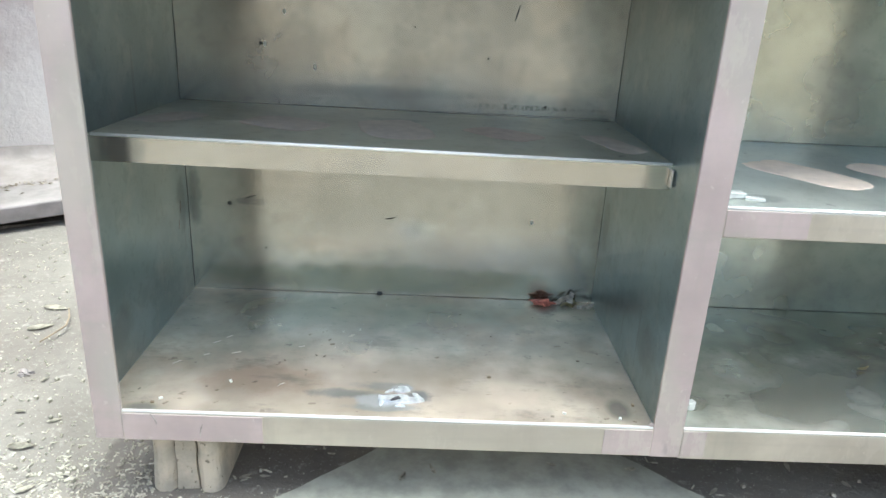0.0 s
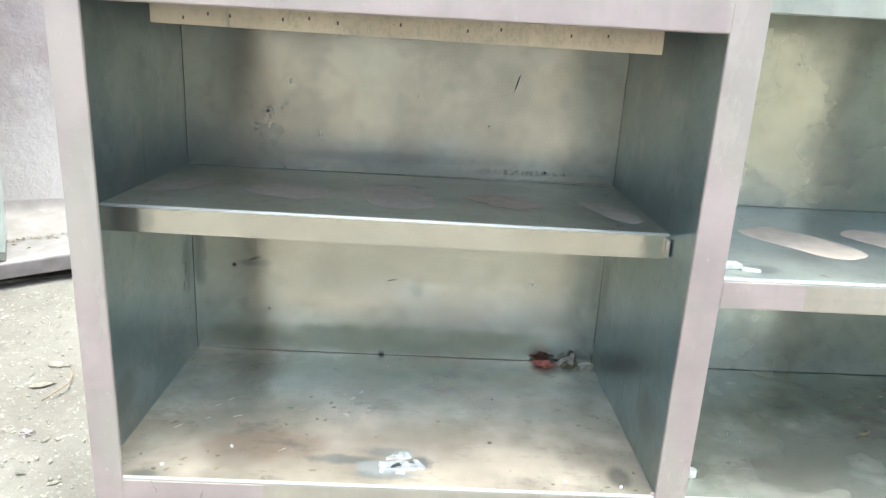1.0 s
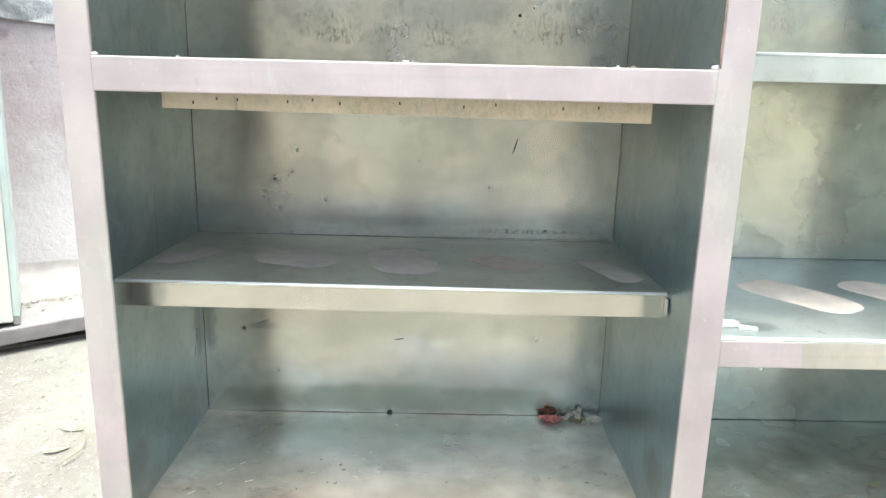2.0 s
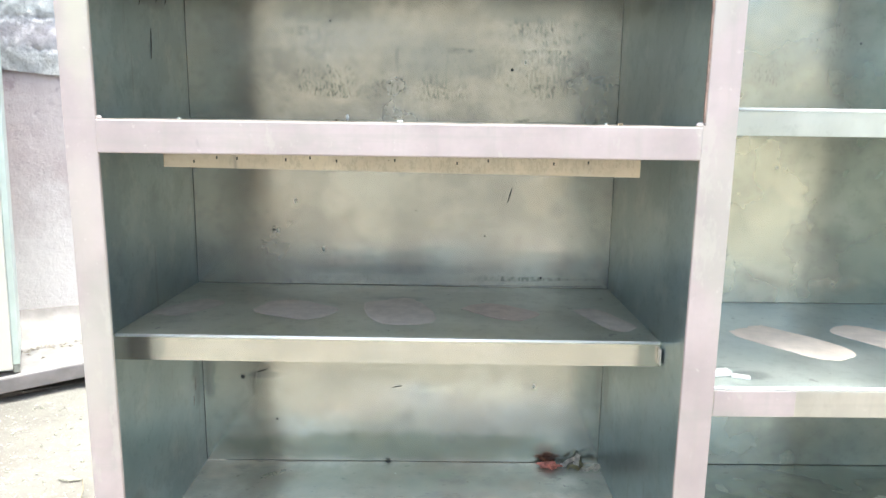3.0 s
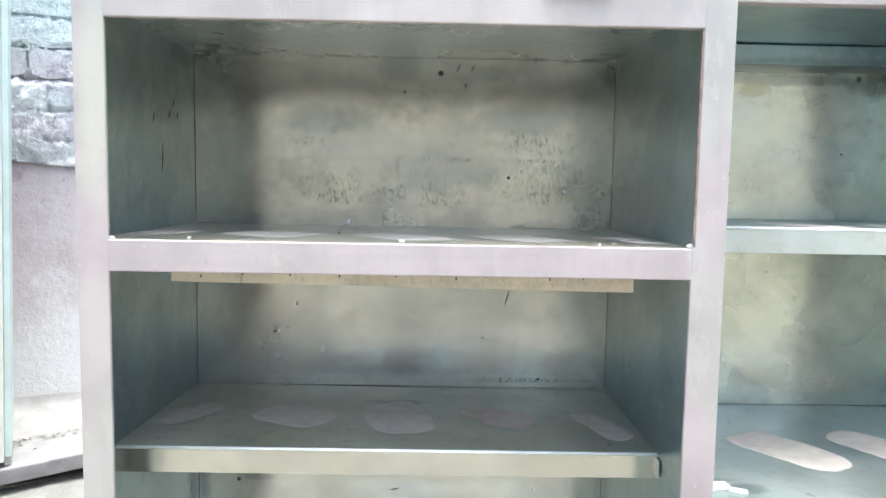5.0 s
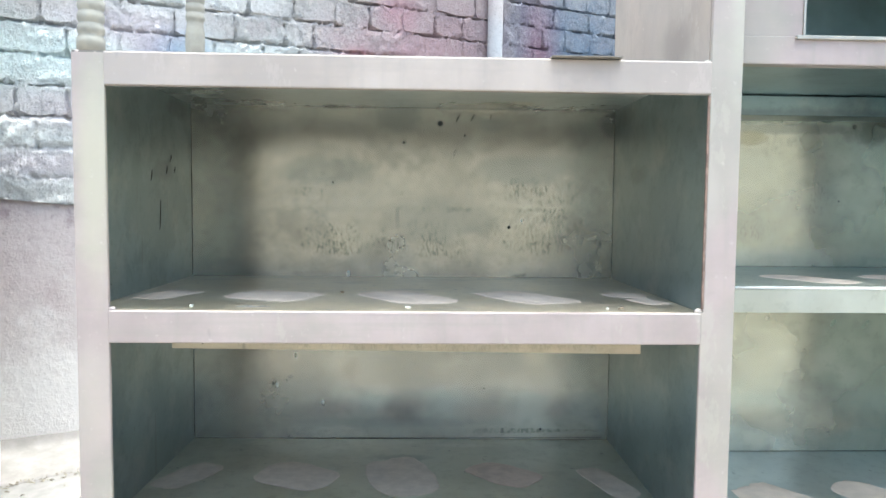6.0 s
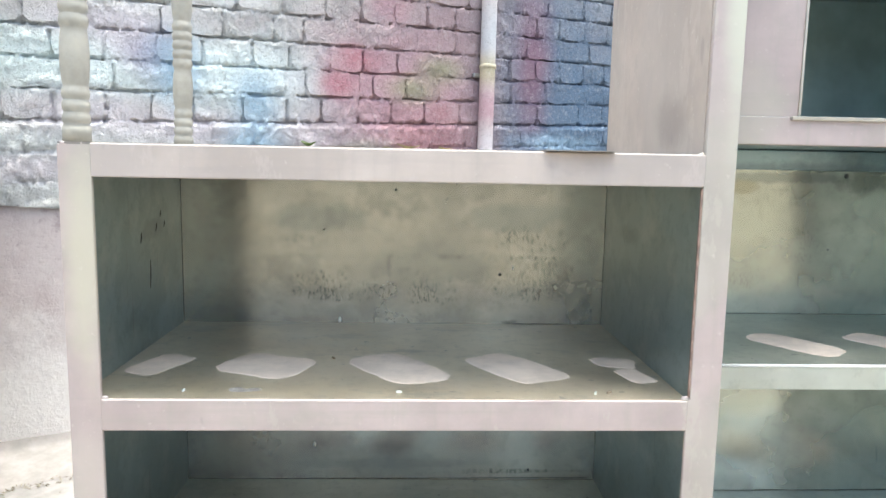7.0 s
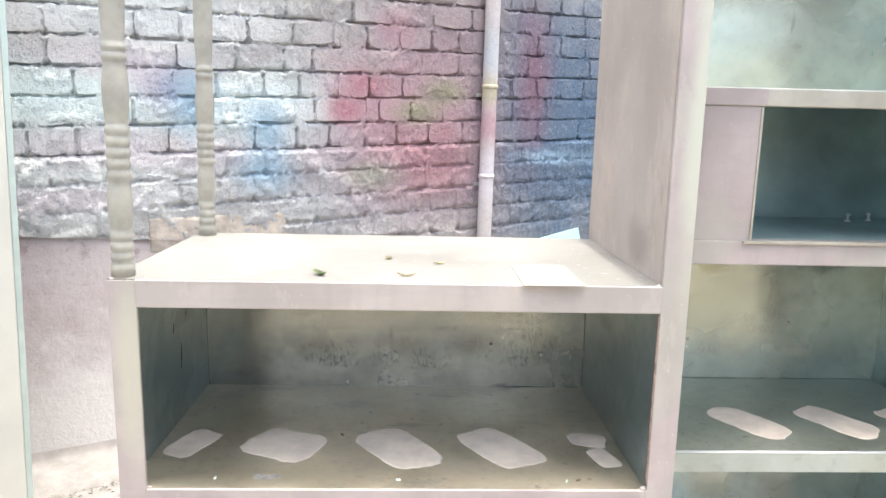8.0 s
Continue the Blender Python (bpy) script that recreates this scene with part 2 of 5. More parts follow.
def masonry(name, base, low, high, relief, depth, spray=SPRAY):
    """Old brickwork under lime wash, dust and clouds of spray paint."""
    mat, tree, shader = nodes_of(name)
    where = position(tree)
    dot = tree.nodes.new("ShaderNodeVectorMath")
    dot.operation = "DOT_PRODUCT"
    tree.links.new(where, dot.inputs[0])
    dot.inputs[1].default_value = ALONG
    along = math_node(tree, "SUBTRACT", dot.outputs["Value"], ORIGIN.dot(ALONG))
    height = axis(tree, 2)
    info = tree.nodes.new("ShaderNodeObjectInfo")
    cloud = noise_of(tree, 8, 5, 0.65)
    grit = noise_of(tree, 60, 5, 0.7)
    colour = mix(tree, info.outputs["Random"], low, high)
    colour = mix(tree, step(tree, cloud, 0.35, 0.7, 0, 0.8), colour, base)
    edge = math_node(tree, "MULTIPLY", noise_of(tree, 6, 4, 0.6, shift=(3, 1, 7)), 0.9)
    for hue, u, z, wide, tall in spray:
        du = math_node(tree, "DIVIDE", math_node(tree, "SUBTRACT", along, u), wide)
        dz = math_node(tree, "DIVIDE", math_node(tree, "SUBTRACT", height, z), tall)
        far = math_node(tree, "SQRT", math_node(tree, "ADD", math_node(tree, "MULTIPLY", du, du), math_node(tree, "MULTIPLY", dz, dz)))
        far = math_node(tree, "ADD", far, edge)
        colour = mix(tree, step(tree, far, 0.55, 2.15, 0.88, 0), colour, HUES[hue])
    colour = mix(tree, step(tree, grit, 0.56, 0.70, 0, 0.20), colour, (0.60, 0.58, 0.58))
    colour = mix(tree, step(tree, grit, 0.42, 0.28, 0, 0.45), colour, (0.20, 0.18, 0.19))
    shader.inputs["Roughness"].default_value = 0.9
    blotch = noise_of(tree, 38, 6, 0.72, shift=(2, 9, 4), own=True)
    colour = mix(tree, step(tree, blotch, 0.48, 0.30, 0, 0.30), colour, (0.17, 0.15, 0.15))
    colour = mix(tree, step(tree, blotch, 0.52, 0.70, 0, 0.25), colour, (0.66, 0.63, 0.61))
    crumb = noise_of(tree, 120, 5, 0.70, shift=(6, 3, 1))
    colour = mix(tree, step(tree, crumb, 0.56, 0.68, 0, 0.16), colour, (0.80, 0.78, 0.78))
    colour = mix(tree, step(tree, crumb, 0.44, 0.32, 0, 0.38), colour, (0.13, 0.12, 0.125))
    tree.links.new(colour, shader.inputs["Base Color"])
    lumps = noise_of(tree, 24, 4, 0.65, shift=(8, 2, 5))
    bump(tree, shader, [(cloud, relief * 0.4, depth), (lumps, relief * 0.7, depth * 0.9), (grit, relief, depth * 1.1), (noise_of(tree, 170, 5, 0.72), relief, depth * 0.5)])
    return mat


def plaster(name):
    """Pinkish worn plaster, paler with lime and splashed earth in patches."""
    mat, tree, shader = nodes_of(name)
    cloud = noise_of(tree, 2.6, 5, 0.6)
    grit = noise_of(tree, 45, 5, 0.7)
    colour = mix(tree, step(tree, cloud, 0.35, 0.65), (0.40, 0.32, 0.32), (0.53, 0.46, 0.455))
    mottle = noise_of(tree, 13, 6, 0.7, shift=(4, 2, 9))
    colour = mix(tree, step(tree, mottle, 0.50, 0.70, 0, 0.4), colour, (0.58, 0.545, 0.53))
    colour = mix(tree, step(tree, mottle, 0.44, 0.30, 0, 0.6), colour, (0.27, 0.205, 0.215))
    splash = step(tree, math_node(tree, "ADD", axis(tree, 2), math_node(tree, "MULTIPLY", noise_of(tree, 5, 4, 0.6), 0.5)), 1.05, 0.60, 0, 0.85)
    colour = mix(tree, splash, colour, (0.74, 0.70, 0.68))
    colour = mix(tree, step(tree, grit, 0.62, 0.72, 0, 0.45), colour, (0.64, 0.62, 0.60))
    colour = mix(tree, step(tree, grit, 0.36, 0.28, 0, 0.5), colour, (0.20, 0.17, 0.17))
    tree.links.new(colour, shader.inputs["Base Color"])
    shader.inputs["Roughness"].default_value = 0.88
    bump(tree, shader, [(cloud, 0.3, 0.01), (mottle, 0.6, 0.01), (grit, 0.7, 0.005)])
    return mat


def earth(name):
    mat, tree, shader = nodes_of(name)
    cloud = noise_of(tree, 3, 5, 0.6)
    grit = noise_of(tree, 40, 6, 0.7)
    fine = noise_of(tree, 220, 3, 0.7)
    colour = mix(tree, step(tree, cloud, 0.35, 0.7), (0.135, 0.121, 0.105), (0.19, 0.176, 0.155))
    colour = mix(tree, step(tree, grit, 0.56, 0.68, 0, 0.5), colour, (0.38, 0.365, 0.335))
    colour = mix(tree, step(tree, grit, 0.44, 0.32, 0, 0.7), colour, (0.11, 0.10, 0.088))
    colour = mix(tree, step(tree, fine, 0.62, 0.70, 0, 0.7), colour, (0.52, 0.50, 0.44))
    tree.links.new(colour, shader.inputs["Base Color"])
    shader.inputs["Roughness"].default_value = 0.95
    bump(tree, shader, [(cloud, 0.3, 0.02), (grit, 0.6, 0.008), (fine, 0.5, 0.002)])
    return mat


SOOT = (0.10, 0.115, 0.12)
GREY = (0.24, 0.26, 0.25)
# the greenish band at the foot is dirt, deepened to paint a dark reflection
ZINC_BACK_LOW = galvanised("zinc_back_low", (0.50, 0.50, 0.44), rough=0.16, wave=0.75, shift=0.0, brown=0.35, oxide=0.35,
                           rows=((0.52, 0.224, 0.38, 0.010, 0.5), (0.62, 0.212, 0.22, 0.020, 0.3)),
                           stains_and_shade=((0.45, 0.202, 0.42, 0.034, (0.235, 0.265, 0.20), 0.6), (0.728, 0.195, 0.022, 0.022, (0.36, 0.24, 0.19), 0.35), (0.02, 0.38, 0.016, 0.07, GREY, 0.7), (0.133, 0.362, 0.03, 0.008, GREY, 0.6), (0.80, 0.20, 0.05, 0.05, GREY, 0.5)))
ZINC_BACK_MID = galvanised("zinc_back_mid", (0.41, 0.415, 0.39), rough=0.18, shift=3.0, brown=0.25, oxide=0.3, rows=((0.55, 0.572, 0.30, 0.006, 0.7),),
                           stains_and_shade=((0.690, 0.745, 0.040, 0.045, (0.62, 0.58, 0.49), 0.3), (0.735, 0.790, 0.03, 0.04, (0.46, 0.40, 0.28), 0.15), (0.40, 0.59, 0.20, 0.012, GREY, 0.35)))
ZINC_BACK_HIGH = galvanised("zinc_back_high", (0.375, 0.372, 0.335), rough=0.20, metal=0.90, dust=0.18, shift=6.0, brown=0.42, oxide=0.48, wave=0.35,
                            rows=((0.30, 1.053, 0.17, 0.010, 0.8), (0.47, 1.020, 0.30, 0.007, 0.9), (0.40, 0.978, 0.20, 0.028, 0.8), (0.66, 0.985, 0.16, 0.045, 0.5), (0.48, 0.945, 0.34, 0.022, 0.9), (0.70, 1.060, 0.12, 0.03, 0.7), (0.68, 0.888, 0.05, 0.006, 1.0)),
                            stains_and_shade=((0.035, 1.205, 0.045, 0.030, GREY, 0.4), (0.838, 1.195, 0.022, 0.026, SOOT, 0.5), (0.41, 1.195, 0.045, 0.030, GREY, 0.7), (0.28, 1.095, 0.10, 0.030, GREY, 0.6), (0.66, 1.100, 0.11, 0.030, GREY, 0.6), (0.50, 1.00, 0.10, 0.05, GREY, 0.45), (0.60, 1.19, 0.03, 0.016, GREY, 0.5), (0.06, 0.90, 0.08, 0.02, GREY, 0.4)))
ZINC_BACK_RIGHT = galvanised("zinc_back_right", (0.60, 0.62, 0.535), rough=0.19, metal=0.80, dust=0.25, shift=9.0, oxide=0.25, brown=0.06,
                             rows=((1.24, 1.045, 0.05, 0.05, 0.25), (1.14, 0.99, 0.04, 0.03, 0.3), (1.19, 1.16, 0.10, 0.04, 0.3)),
                             stains_and_shade=((1.20, 1.190, 0.14, 0.012, GREY, 0.6), (1.37, 1.185, 0.06, 0.030, (0.16, 0.17, 0.15), 0.7), (1.12, 1.17, 0.03, 0.015, (0.34, 0.32, 0.22), 0.6), (1.10, 0.40, 0.05, 0.05, GREY, 0.4)))
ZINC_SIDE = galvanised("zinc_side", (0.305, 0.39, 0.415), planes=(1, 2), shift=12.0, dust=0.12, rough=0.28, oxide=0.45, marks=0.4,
                       stains_and_shade=((0.42, 0.36, 0.022, 0.06, SOOT, 0.4), (0.30, 1.085, 0.05, 0.02, SOOT, 0.35), (0.10, 0.25, 0.05, 0.04, (0.20, 0.21, 0.20), 0.5), (0.38, 1.20, 0.06, 0.02, SOOT, 0.4)))
ZINC_SHELF = galvanised("zinc_shelf", (0.53, 0.56, 0.485), planes=(0, 1), shift=15.0, dust=0.2, rough=0.44, oxide=0.25, brown=0.2,
                        stains_and_shade=((0.43, 0.345, 0.06, 0.016, GREY, 0.4), (0.54, 0.415, 0.06, 0.010, (0.62, 0.62, 0.56), 0.4)))
# first two blots paint the floor's dark back and light-struck front; the rest is dirt
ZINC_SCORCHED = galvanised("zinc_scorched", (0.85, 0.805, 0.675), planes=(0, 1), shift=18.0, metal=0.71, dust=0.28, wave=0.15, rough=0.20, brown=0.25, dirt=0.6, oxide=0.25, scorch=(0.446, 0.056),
                           stains_and_shade=((0.42, 0.37, 0.42, 0.10, (0.42, 0.43, 0.345), 0.55), (0.42, 0.08, 0.46, 0.14, (1.0, 0.86, 0.72), 0.85), (0.23, 0.105, 0.10, 0.045, (0.66, 0.45, 0.33), 0.45), (0.74, 0.425, 0.03, 0.05, (0.22, 0.20, 0.18), 0.7), (0.66, 0.40, 0.07, 0.03, (0.62, 0.60, 0.52), 0.5), (0.07, 0.012, 0.025, 0.012, GREY, 0.6), (0.80, 0.045, 0.02, 0.03, SOOT, 0.5)))
ZINC_PALE = galvanised("zinc_pale", (0.55, 0.585, 0.55), planes=(0, 1), shift=28.0, metal=0.78, dust=0.42, rough=0.28, oxide=0.2, stains_and_shade=((1.20, 0.04, 0.03, 0.02, GREY, 0.5), (0.96, 0.052, 0.03, 0.02, SOOT, 0.45)))
# the dark green blot paints the dim reflection at the back of the floor
ZINC_DULL = galvanised("zinc_dull", (0.80, 0.82, 0.73), planes=(0, 1), shift=31.0, metal=0.78, dust=0.35, wave=0.15, rough=0.22, brown=0.12, dirt=0.25, oxide=0.25, stains_and_shade=((1.20, 0.36, 0.36, 0.13, (0.27, 0.32, 0.27), 0.6),))
ZINC_OLIVE = galvanised("zinc_olive", (0.63, 0.555, 0.42), planes=(0, 1), shift=34.0, metal=0.76, dust=0.45, rough=0.28, brown=0.25, dirt=0.3, oxide=0.25)
ZINC_CEILING = galvanised("zinc_ceiling", (0.62, 0.67, 0.66), planes=(0, 1), shift=40.0, metal=0.82, dust=0.25, rough=0.26, oxide=0.2, marks=0.08, wave=0.3, stains_and_shade=((0.05, 0.40, 0.10, 0.07, GREY, 0.4), (0.60, 0.40, 0.08, 0.05, (0.5, 0.46, 0.34), 0.5), (0.82, 0.42, 0.04, 0.05, SOOT, 0.3)))
# the grey blot paints the dark reflection at the lip's left end
ZINC_LIP = galvanised("zinc_lip", (0.61, 0.60, 0.525), shift=25.0, dust=0.15, rough=0.18, brown=0.25, oxide=0.3, stains_and_shade=((0.055, 0.548, 0.03, 0.03, GREY, 0.6),))
ZINC_TAN = galvanised("zinc_tan", (0.54, 0.49, 0.40), rows=((0.44, 0.83, 0.40, 0.02, 0.2),), shift=21.0, dust=0.45, rough=0.42, brown=0.4, oxide=0.3)
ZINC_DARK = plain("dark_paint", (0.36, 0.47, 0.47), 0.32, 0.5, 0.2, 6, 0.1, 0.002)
PINK = primer("pink_primer")
LEFT_PRIMER = primer("left_post_primer", planes=(0, 2), stains_and_shade=((0.028, 1.06, 0.026, 0.13, (0.56, 0.535, 0.43), 0.75), (0.020, 0.77, 0.03, 0.07, (0.53, 0.475, 0.43), 0.6), (0.012, 0.52, 0.02, 0.10, (0.53, 0.475, 0.43), 0.45), (0.03, 0.24, 0.02, 0.08, (0.44, 0.43, 0.38), 0.4)))
HIGH_PRIMER = primer("high_post_primer", planes=(0, 2), stains_and_shade=((0.884, 1.50, 0.022, 0.26, (0.57, 0.565, 0.48), 0.95), (0.850, 1.05, 0.015, 0.05, (0.53, 0.49, 0.45), 0.5)))
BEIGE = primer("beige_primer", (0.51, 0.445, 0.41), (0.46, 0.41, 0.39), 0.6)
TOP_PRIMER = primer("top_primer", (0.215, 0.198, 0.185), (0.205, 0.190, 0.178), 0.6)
TAN_PRIMER = primer("tan_primer", (0.465, 0.40, 0.35), (0.41, 0.365, 0.33), 0.65, stains_and_shade=((0.13, 1.275, 0.07, 0.045, (0.22, 0.19, 0.17), 0.6), (0.40, 1.29, 0.08, 0.09, (0.28, 0.24, 0.20), 0.3), (0.30, 1.66, 0.12, 0.09, (0.34, 0.29, 0.26), 0.25), (0.25, 1.46, 0.14, 0.05, (0.36, 0.31, 0.28), 0.2)))
BARE = primer("bare_steel_primer", (0.56, 0.525, 0.46), (0.49, 0.465, 0.42), 0.36, 0.6)
PUTTY = plain("putty", (0.74, 0.63, 0.535), 0.75, 0.0, 0.13, 16, 0.12, 0.0008)
DULL_PUTTY = plain("dull_putty", (0.52, 0.475, 0.42), 0.50, 0.26, 0.10, 40, 0.12, 0.0008)
BROWN_PUTTY = plain("brown_putty", (0.45, 0.38, 0.33), 0.45, 0.2, 0.14, 40, 0.12, 0.0008)
SEAM = plain("seam", (0.05, 0.055, 0.055), 0.7, 0.0, 0.3, 60, 0.2, 0.001)
RUST = plain("rust", (0.27, 0.19, 0.155), 0.8, 0.0, 0.35, 90, 0.4, 0.001)
SCORCH = plain("scorch", (0.72, 0.75, 0.79), 0.35, 0.35, 0.35, 60, 0.5, 0.002)
SMUDGE = plain("smudge", (0.33, 0.31, 0.29), 0.6, 0.1, 0.5, 120, 0.3, 0.001)
CRATER = plain("crater", (0.09, 0.09, 0.10), 0.5, 0.6, 0.4, 90, 0.6, 0.002)
RED_RAG = plain("red_rag", (0.52, 0.20, 0.16), 0.85, 0.0, 0.4, 70, 0.5, 0.003)
WHITE_RAG = plain("white_rag", (0.74, 0.70, 0.64), 0.85, 0.0, 0.3, 90, 0.4, 0.002)
WHITE_CHIP = plain("white_chip", (0.72, 0.74, 0.70), 0.7, 0.0, 0.12, 80, 0.3, 0.001)
def pitted(name):
    mat, tree, shader = nodes_of(name)
    cloud = noise_of(tree, 22, 4, 0.6)
    pits = noise_of(tree, 130, 3, 0.6, stretch=(1, 1, 0.7))
    colour = mix(tree, step(tree, cloud, 0.35, 0.65), (0.37, 0.34, 0.285), (0.53, 0.47, 0.38))
    colour = mix(tree, step(tree, pits, 0.66, 0.71, 0, 0.7), colour, (0.10, 0.09, 0.07))
    tree.links.new(colour, shader.inputs["Base Color"])
    shader.inputs["Roughness"].default_value = 0.9
    bump(tree, shader, [(cloud, 0.4, 0.006), (step(tree, pits, 0.64, 0.72, 1, 0), 0.8, 0.003)])
    return mat


CONCRETE = pitted("concrete")
CEMENT = plain("cement", (0.33, 0.33, 0.285), 0.9, 0.0, 0.18, 22, 0.4, 0.003)
# pale warm tone for the added walls, set by what the sheets reflect
UNSEEN_WALL = plain("unseen_bounce_wall", (0.82, 0.72, 0.57), 0.9, 0.0, 0.25, 1.3, 0.4, 0.01)
LEDGE = plain("ledge", (0.235, 0.212, 0.207), 0.9, 0.0, 0.15, 14, 0.5, 0.004)
SKIRT = plain("plaster_skirt", (0.265, 0.235, 0.226), 0.9, 0.0, 0.14, 16, 0.4, 0.004)
CREAM = plain("cream_paint", (0.62, 0.59, 0.53), 0.45, 0.0, 0.04, 5, 0.05, 0.002)
PALE_GREEN = plain("pale_green_edge", (0.55, 0.62, 0.58), 0.4, 0.3, 0.08, 9, 0.08, 0.001)
SPINDLE = plain("spindle_primer", (0.36, 0.34, 0.295), 0.5, 0.1, 0.12, 30, 0.12, 0.001)
BRICK = masonry("brick", (0.54, 0.51, 0.50), (0.40, 0.345, 0.34), (0.54, 0.50, 0.48), 1.0, 0.008)
MORTAR = masonry("old_mortar", (0.50, 0.475, 0.46), (0.36, 0.33, 0.32), (0.38, 0.35, 0.34), 1.0, 0.008)
PLASTER = plaster("plaster")
TAN_PLASTER = plain("tan_plaster", (0.49, 0.42, 0.365), 0.9, 0.0, 0.20, 24, 0.7, 0.006)
EARTH = earth("earth")
STRAW = plain("straw", (0.36, 0.34, 0.28), 0.85, 0.0, 0.35, 60, 0.2, 0.001)
CRUMB = plain("crumb", (0.21, 0.18, 0.14), 0.85, 0.0, 0.3, 60, 0.2, 0.001)
TWIG = plain("twig", (0.24, 0.19, 0.13), 0.85, 0.0, 0.2, 60, 0.2, 0.001)
LEAF = plain("leaf", (0.13, 0.17, 0.06), 0.6, 0.0, 0.25, 80, 0.2, 0.001)
DRY_LEAF = plain("dry_leaf", (0.40, 0.35, 0.20), 0.7, 0.0, 0.25, 80, 0.2, 0.001)
CYAN_PAINT = plain("cyan_paint", (0.42, 0.66, 0.66), 0.7, 0.0, 0.05, 20, 0.05, 0.001)
CARD = plain("card", (0.27, 0.245, 0.22), 0.7, 0.0, 0.06, 20, 0.05, 0.001)
# zinc brightened to paint highlights on folds and dents
GLINT_ZINC = plain("glint_zinc", (0.84, 0.85, 0.84), 0.42, 0.4, 0.06, 14, 0.1, 0.0004)
STEEL = plain("steel", (0.55, 0.55, 0.55), 0.3, 0.9, 0.1, 60, 0.1, 0.0005)


# ---- mesh helpers ----
def add_box(bm, x0, x1, y0, y1, z0, z1, bevel=0.0, along=None):
    made = bmesh.ops.create_cube(bm, size=1.0, matrix=Matrix.Translation(((x0 + x1) / 2, (y0 + y1) / 2, (z0 + z1) / 2)) @ Matrix.Diagonal((x1 - x0, y1 - y0, z1 - z0, 1)))
    if bevel:
        edges = {e for v in made["verts"] for e in v.link_edges}
        if along is not None:
            edges = {e for e in edges if abs((e.verts[0].co - e.verts[1].co).normalized()[along]) > 0.9}
        bmesh.ops.bevel(bm, geom=list(edges), offset=bevel, segments=2, profile=0.5, affect="EDGES")
    return bm


def box(x0, x1, y0, y1, z0, z1, bevel=0.0):
    return add_box(bmesh.new(), x0, x1, y0, y1, z0, z1, bevel)


def lathe(rings, sides=24):
    """A turned form from (radius, height) rings, closed at both ends."""
    bm = bmesh.new()
    loops = [[bm.verts.new((r * math.cos(2 * math.pi * i / sides), r * math.sin(2 * math.pi * i / sides), z)) for i in range(sides)] for r, z in rings]
    for a, b in zip(loops, loops[1:]):
        for i in range(sides):
            bm.faces.new((a[i], a[(i + 1) % sides], b[(i + 1) % sides], b[i]))
    bm.faces.new(loops[0][::-1])
    bm.faces.new(loops[-1])
    return bm


def tube(points, radius, sides=8):
    """A bent rod through points."""
    bm = bmesh.new()
    loops = []
    pts = [Vector(p) for p in points]
    for i, p in enumerate(pts):
        d = (pts[min(i + 1, len(pts) - 1)] - pts[max(i - 1, 0)]).normalized()
        q = d.to_track_quat("Z", "Y")
        r = radius[i] if isinstance(radius, (list, tuple)) else radius
        loops.append([bm.verts.new(p + q @ Vector((r * math.cos(2 * math.pi * k / sides), r * math.sin(2 * math.pi * k / sides), 0))) for k in range(sides)])
    for a, b in zip(loops, loops[1:]):
        for k in range(sides):
            bm.faces.new((a[k], a[(k + 1) % sides], b[(k + 1) % sides], b[k]))
    bm.faces.new(loops[0][::-1])
    bm.faces.new(loops[-1])
    return bm


def mesh_from(name, bm, material, smooth=False):
    data = bpy.data.meshes.new(name)
    bm.normal_update()
    if smooth:
        for f in bm.faces:
            f.smooth = True
    bm.to_mesh(data)
    bm.free()
    data.materials.append(material)
    return data


def part(name, bm, material, parent, label="", smooth=False):
    ob = new(name, mesh_from(name, bm, material, smooth))
    ob.parent = parent
    return tagged(ob, label)


def thing(name, bm, material, label, category, group="", kind="", smooth=False):
    return tagged(new(name, mesh_from(name, bm, material, smooth)), label, category, group, kind)


def patch(cx, cy, z, length, width, turn, seed, thick=0.0006, ragged=0.12, square=3.6, rise=0.0):
    """A thin irregular daub on a level sheet, longer along turn (degrees)."""
    rnd = random.Random(seed)
    n = 40
    phase = [rnd.uniform(0, 6.28) for _ in range(5)]
    bm = bmesh.new()
    c, s = math.cos(radians(turn)), math.sin(radians(turn))
    low, high = [], []
    for i in range(n):
        a = 2 * math.pi * i / n
        r = (abs(math.cos(a)) ** square + abs(math.sin(a)) ** square) ** (-1 / square)
        r *= 1 + ragged * sum(math.sin((k + 2) * a + phase[k]) / (k + 1.5) for k in range(5)) + rnd.uniform(-0.03, 0.03)
        u, v = r * math.cos(a) * length / 2, r * math.sin(a) * width / 2
        x, y = cx + u * c - v * s, cy + u * s + v * c
        low.append(bm.verts.new((x, y, z)))
        u, v = u * 0.97, v * 0.96
        high.append(bm.verts.new((cx + u * c - v * s, cy + u * s + v * c, z + thick)))
    for i in range(n):
        bm.faces.new((low[i], low[(i + 1) % n], high[(i + 1) % n], high[i]))
    bm.faces.new(high)
    bm.faces.new(low[::-1])
    for v in bm.verts:
        v.co.z += rise * (v.co.y - cy)
    return bm


# ---- ground ----
def ground_height(x, y):
    rise = 0.055 * max(0.0, min(y, 1.3) - 0.25)
    near = math.exp(-((x - 0.3) ** 2 + (y - 0.3) ** 2) / 9)
    bumps = 0.012 * noise.noise((x * 3, y * 3, 0)) + 0.006 * noise.noise((x * 11, y * 11, 4))
    under = 1.0 if not (-0.02 < x < 1.55 and -0.02 < y < 0.5) else 0.4
    return rise + near * under * (bumps - 0.004)


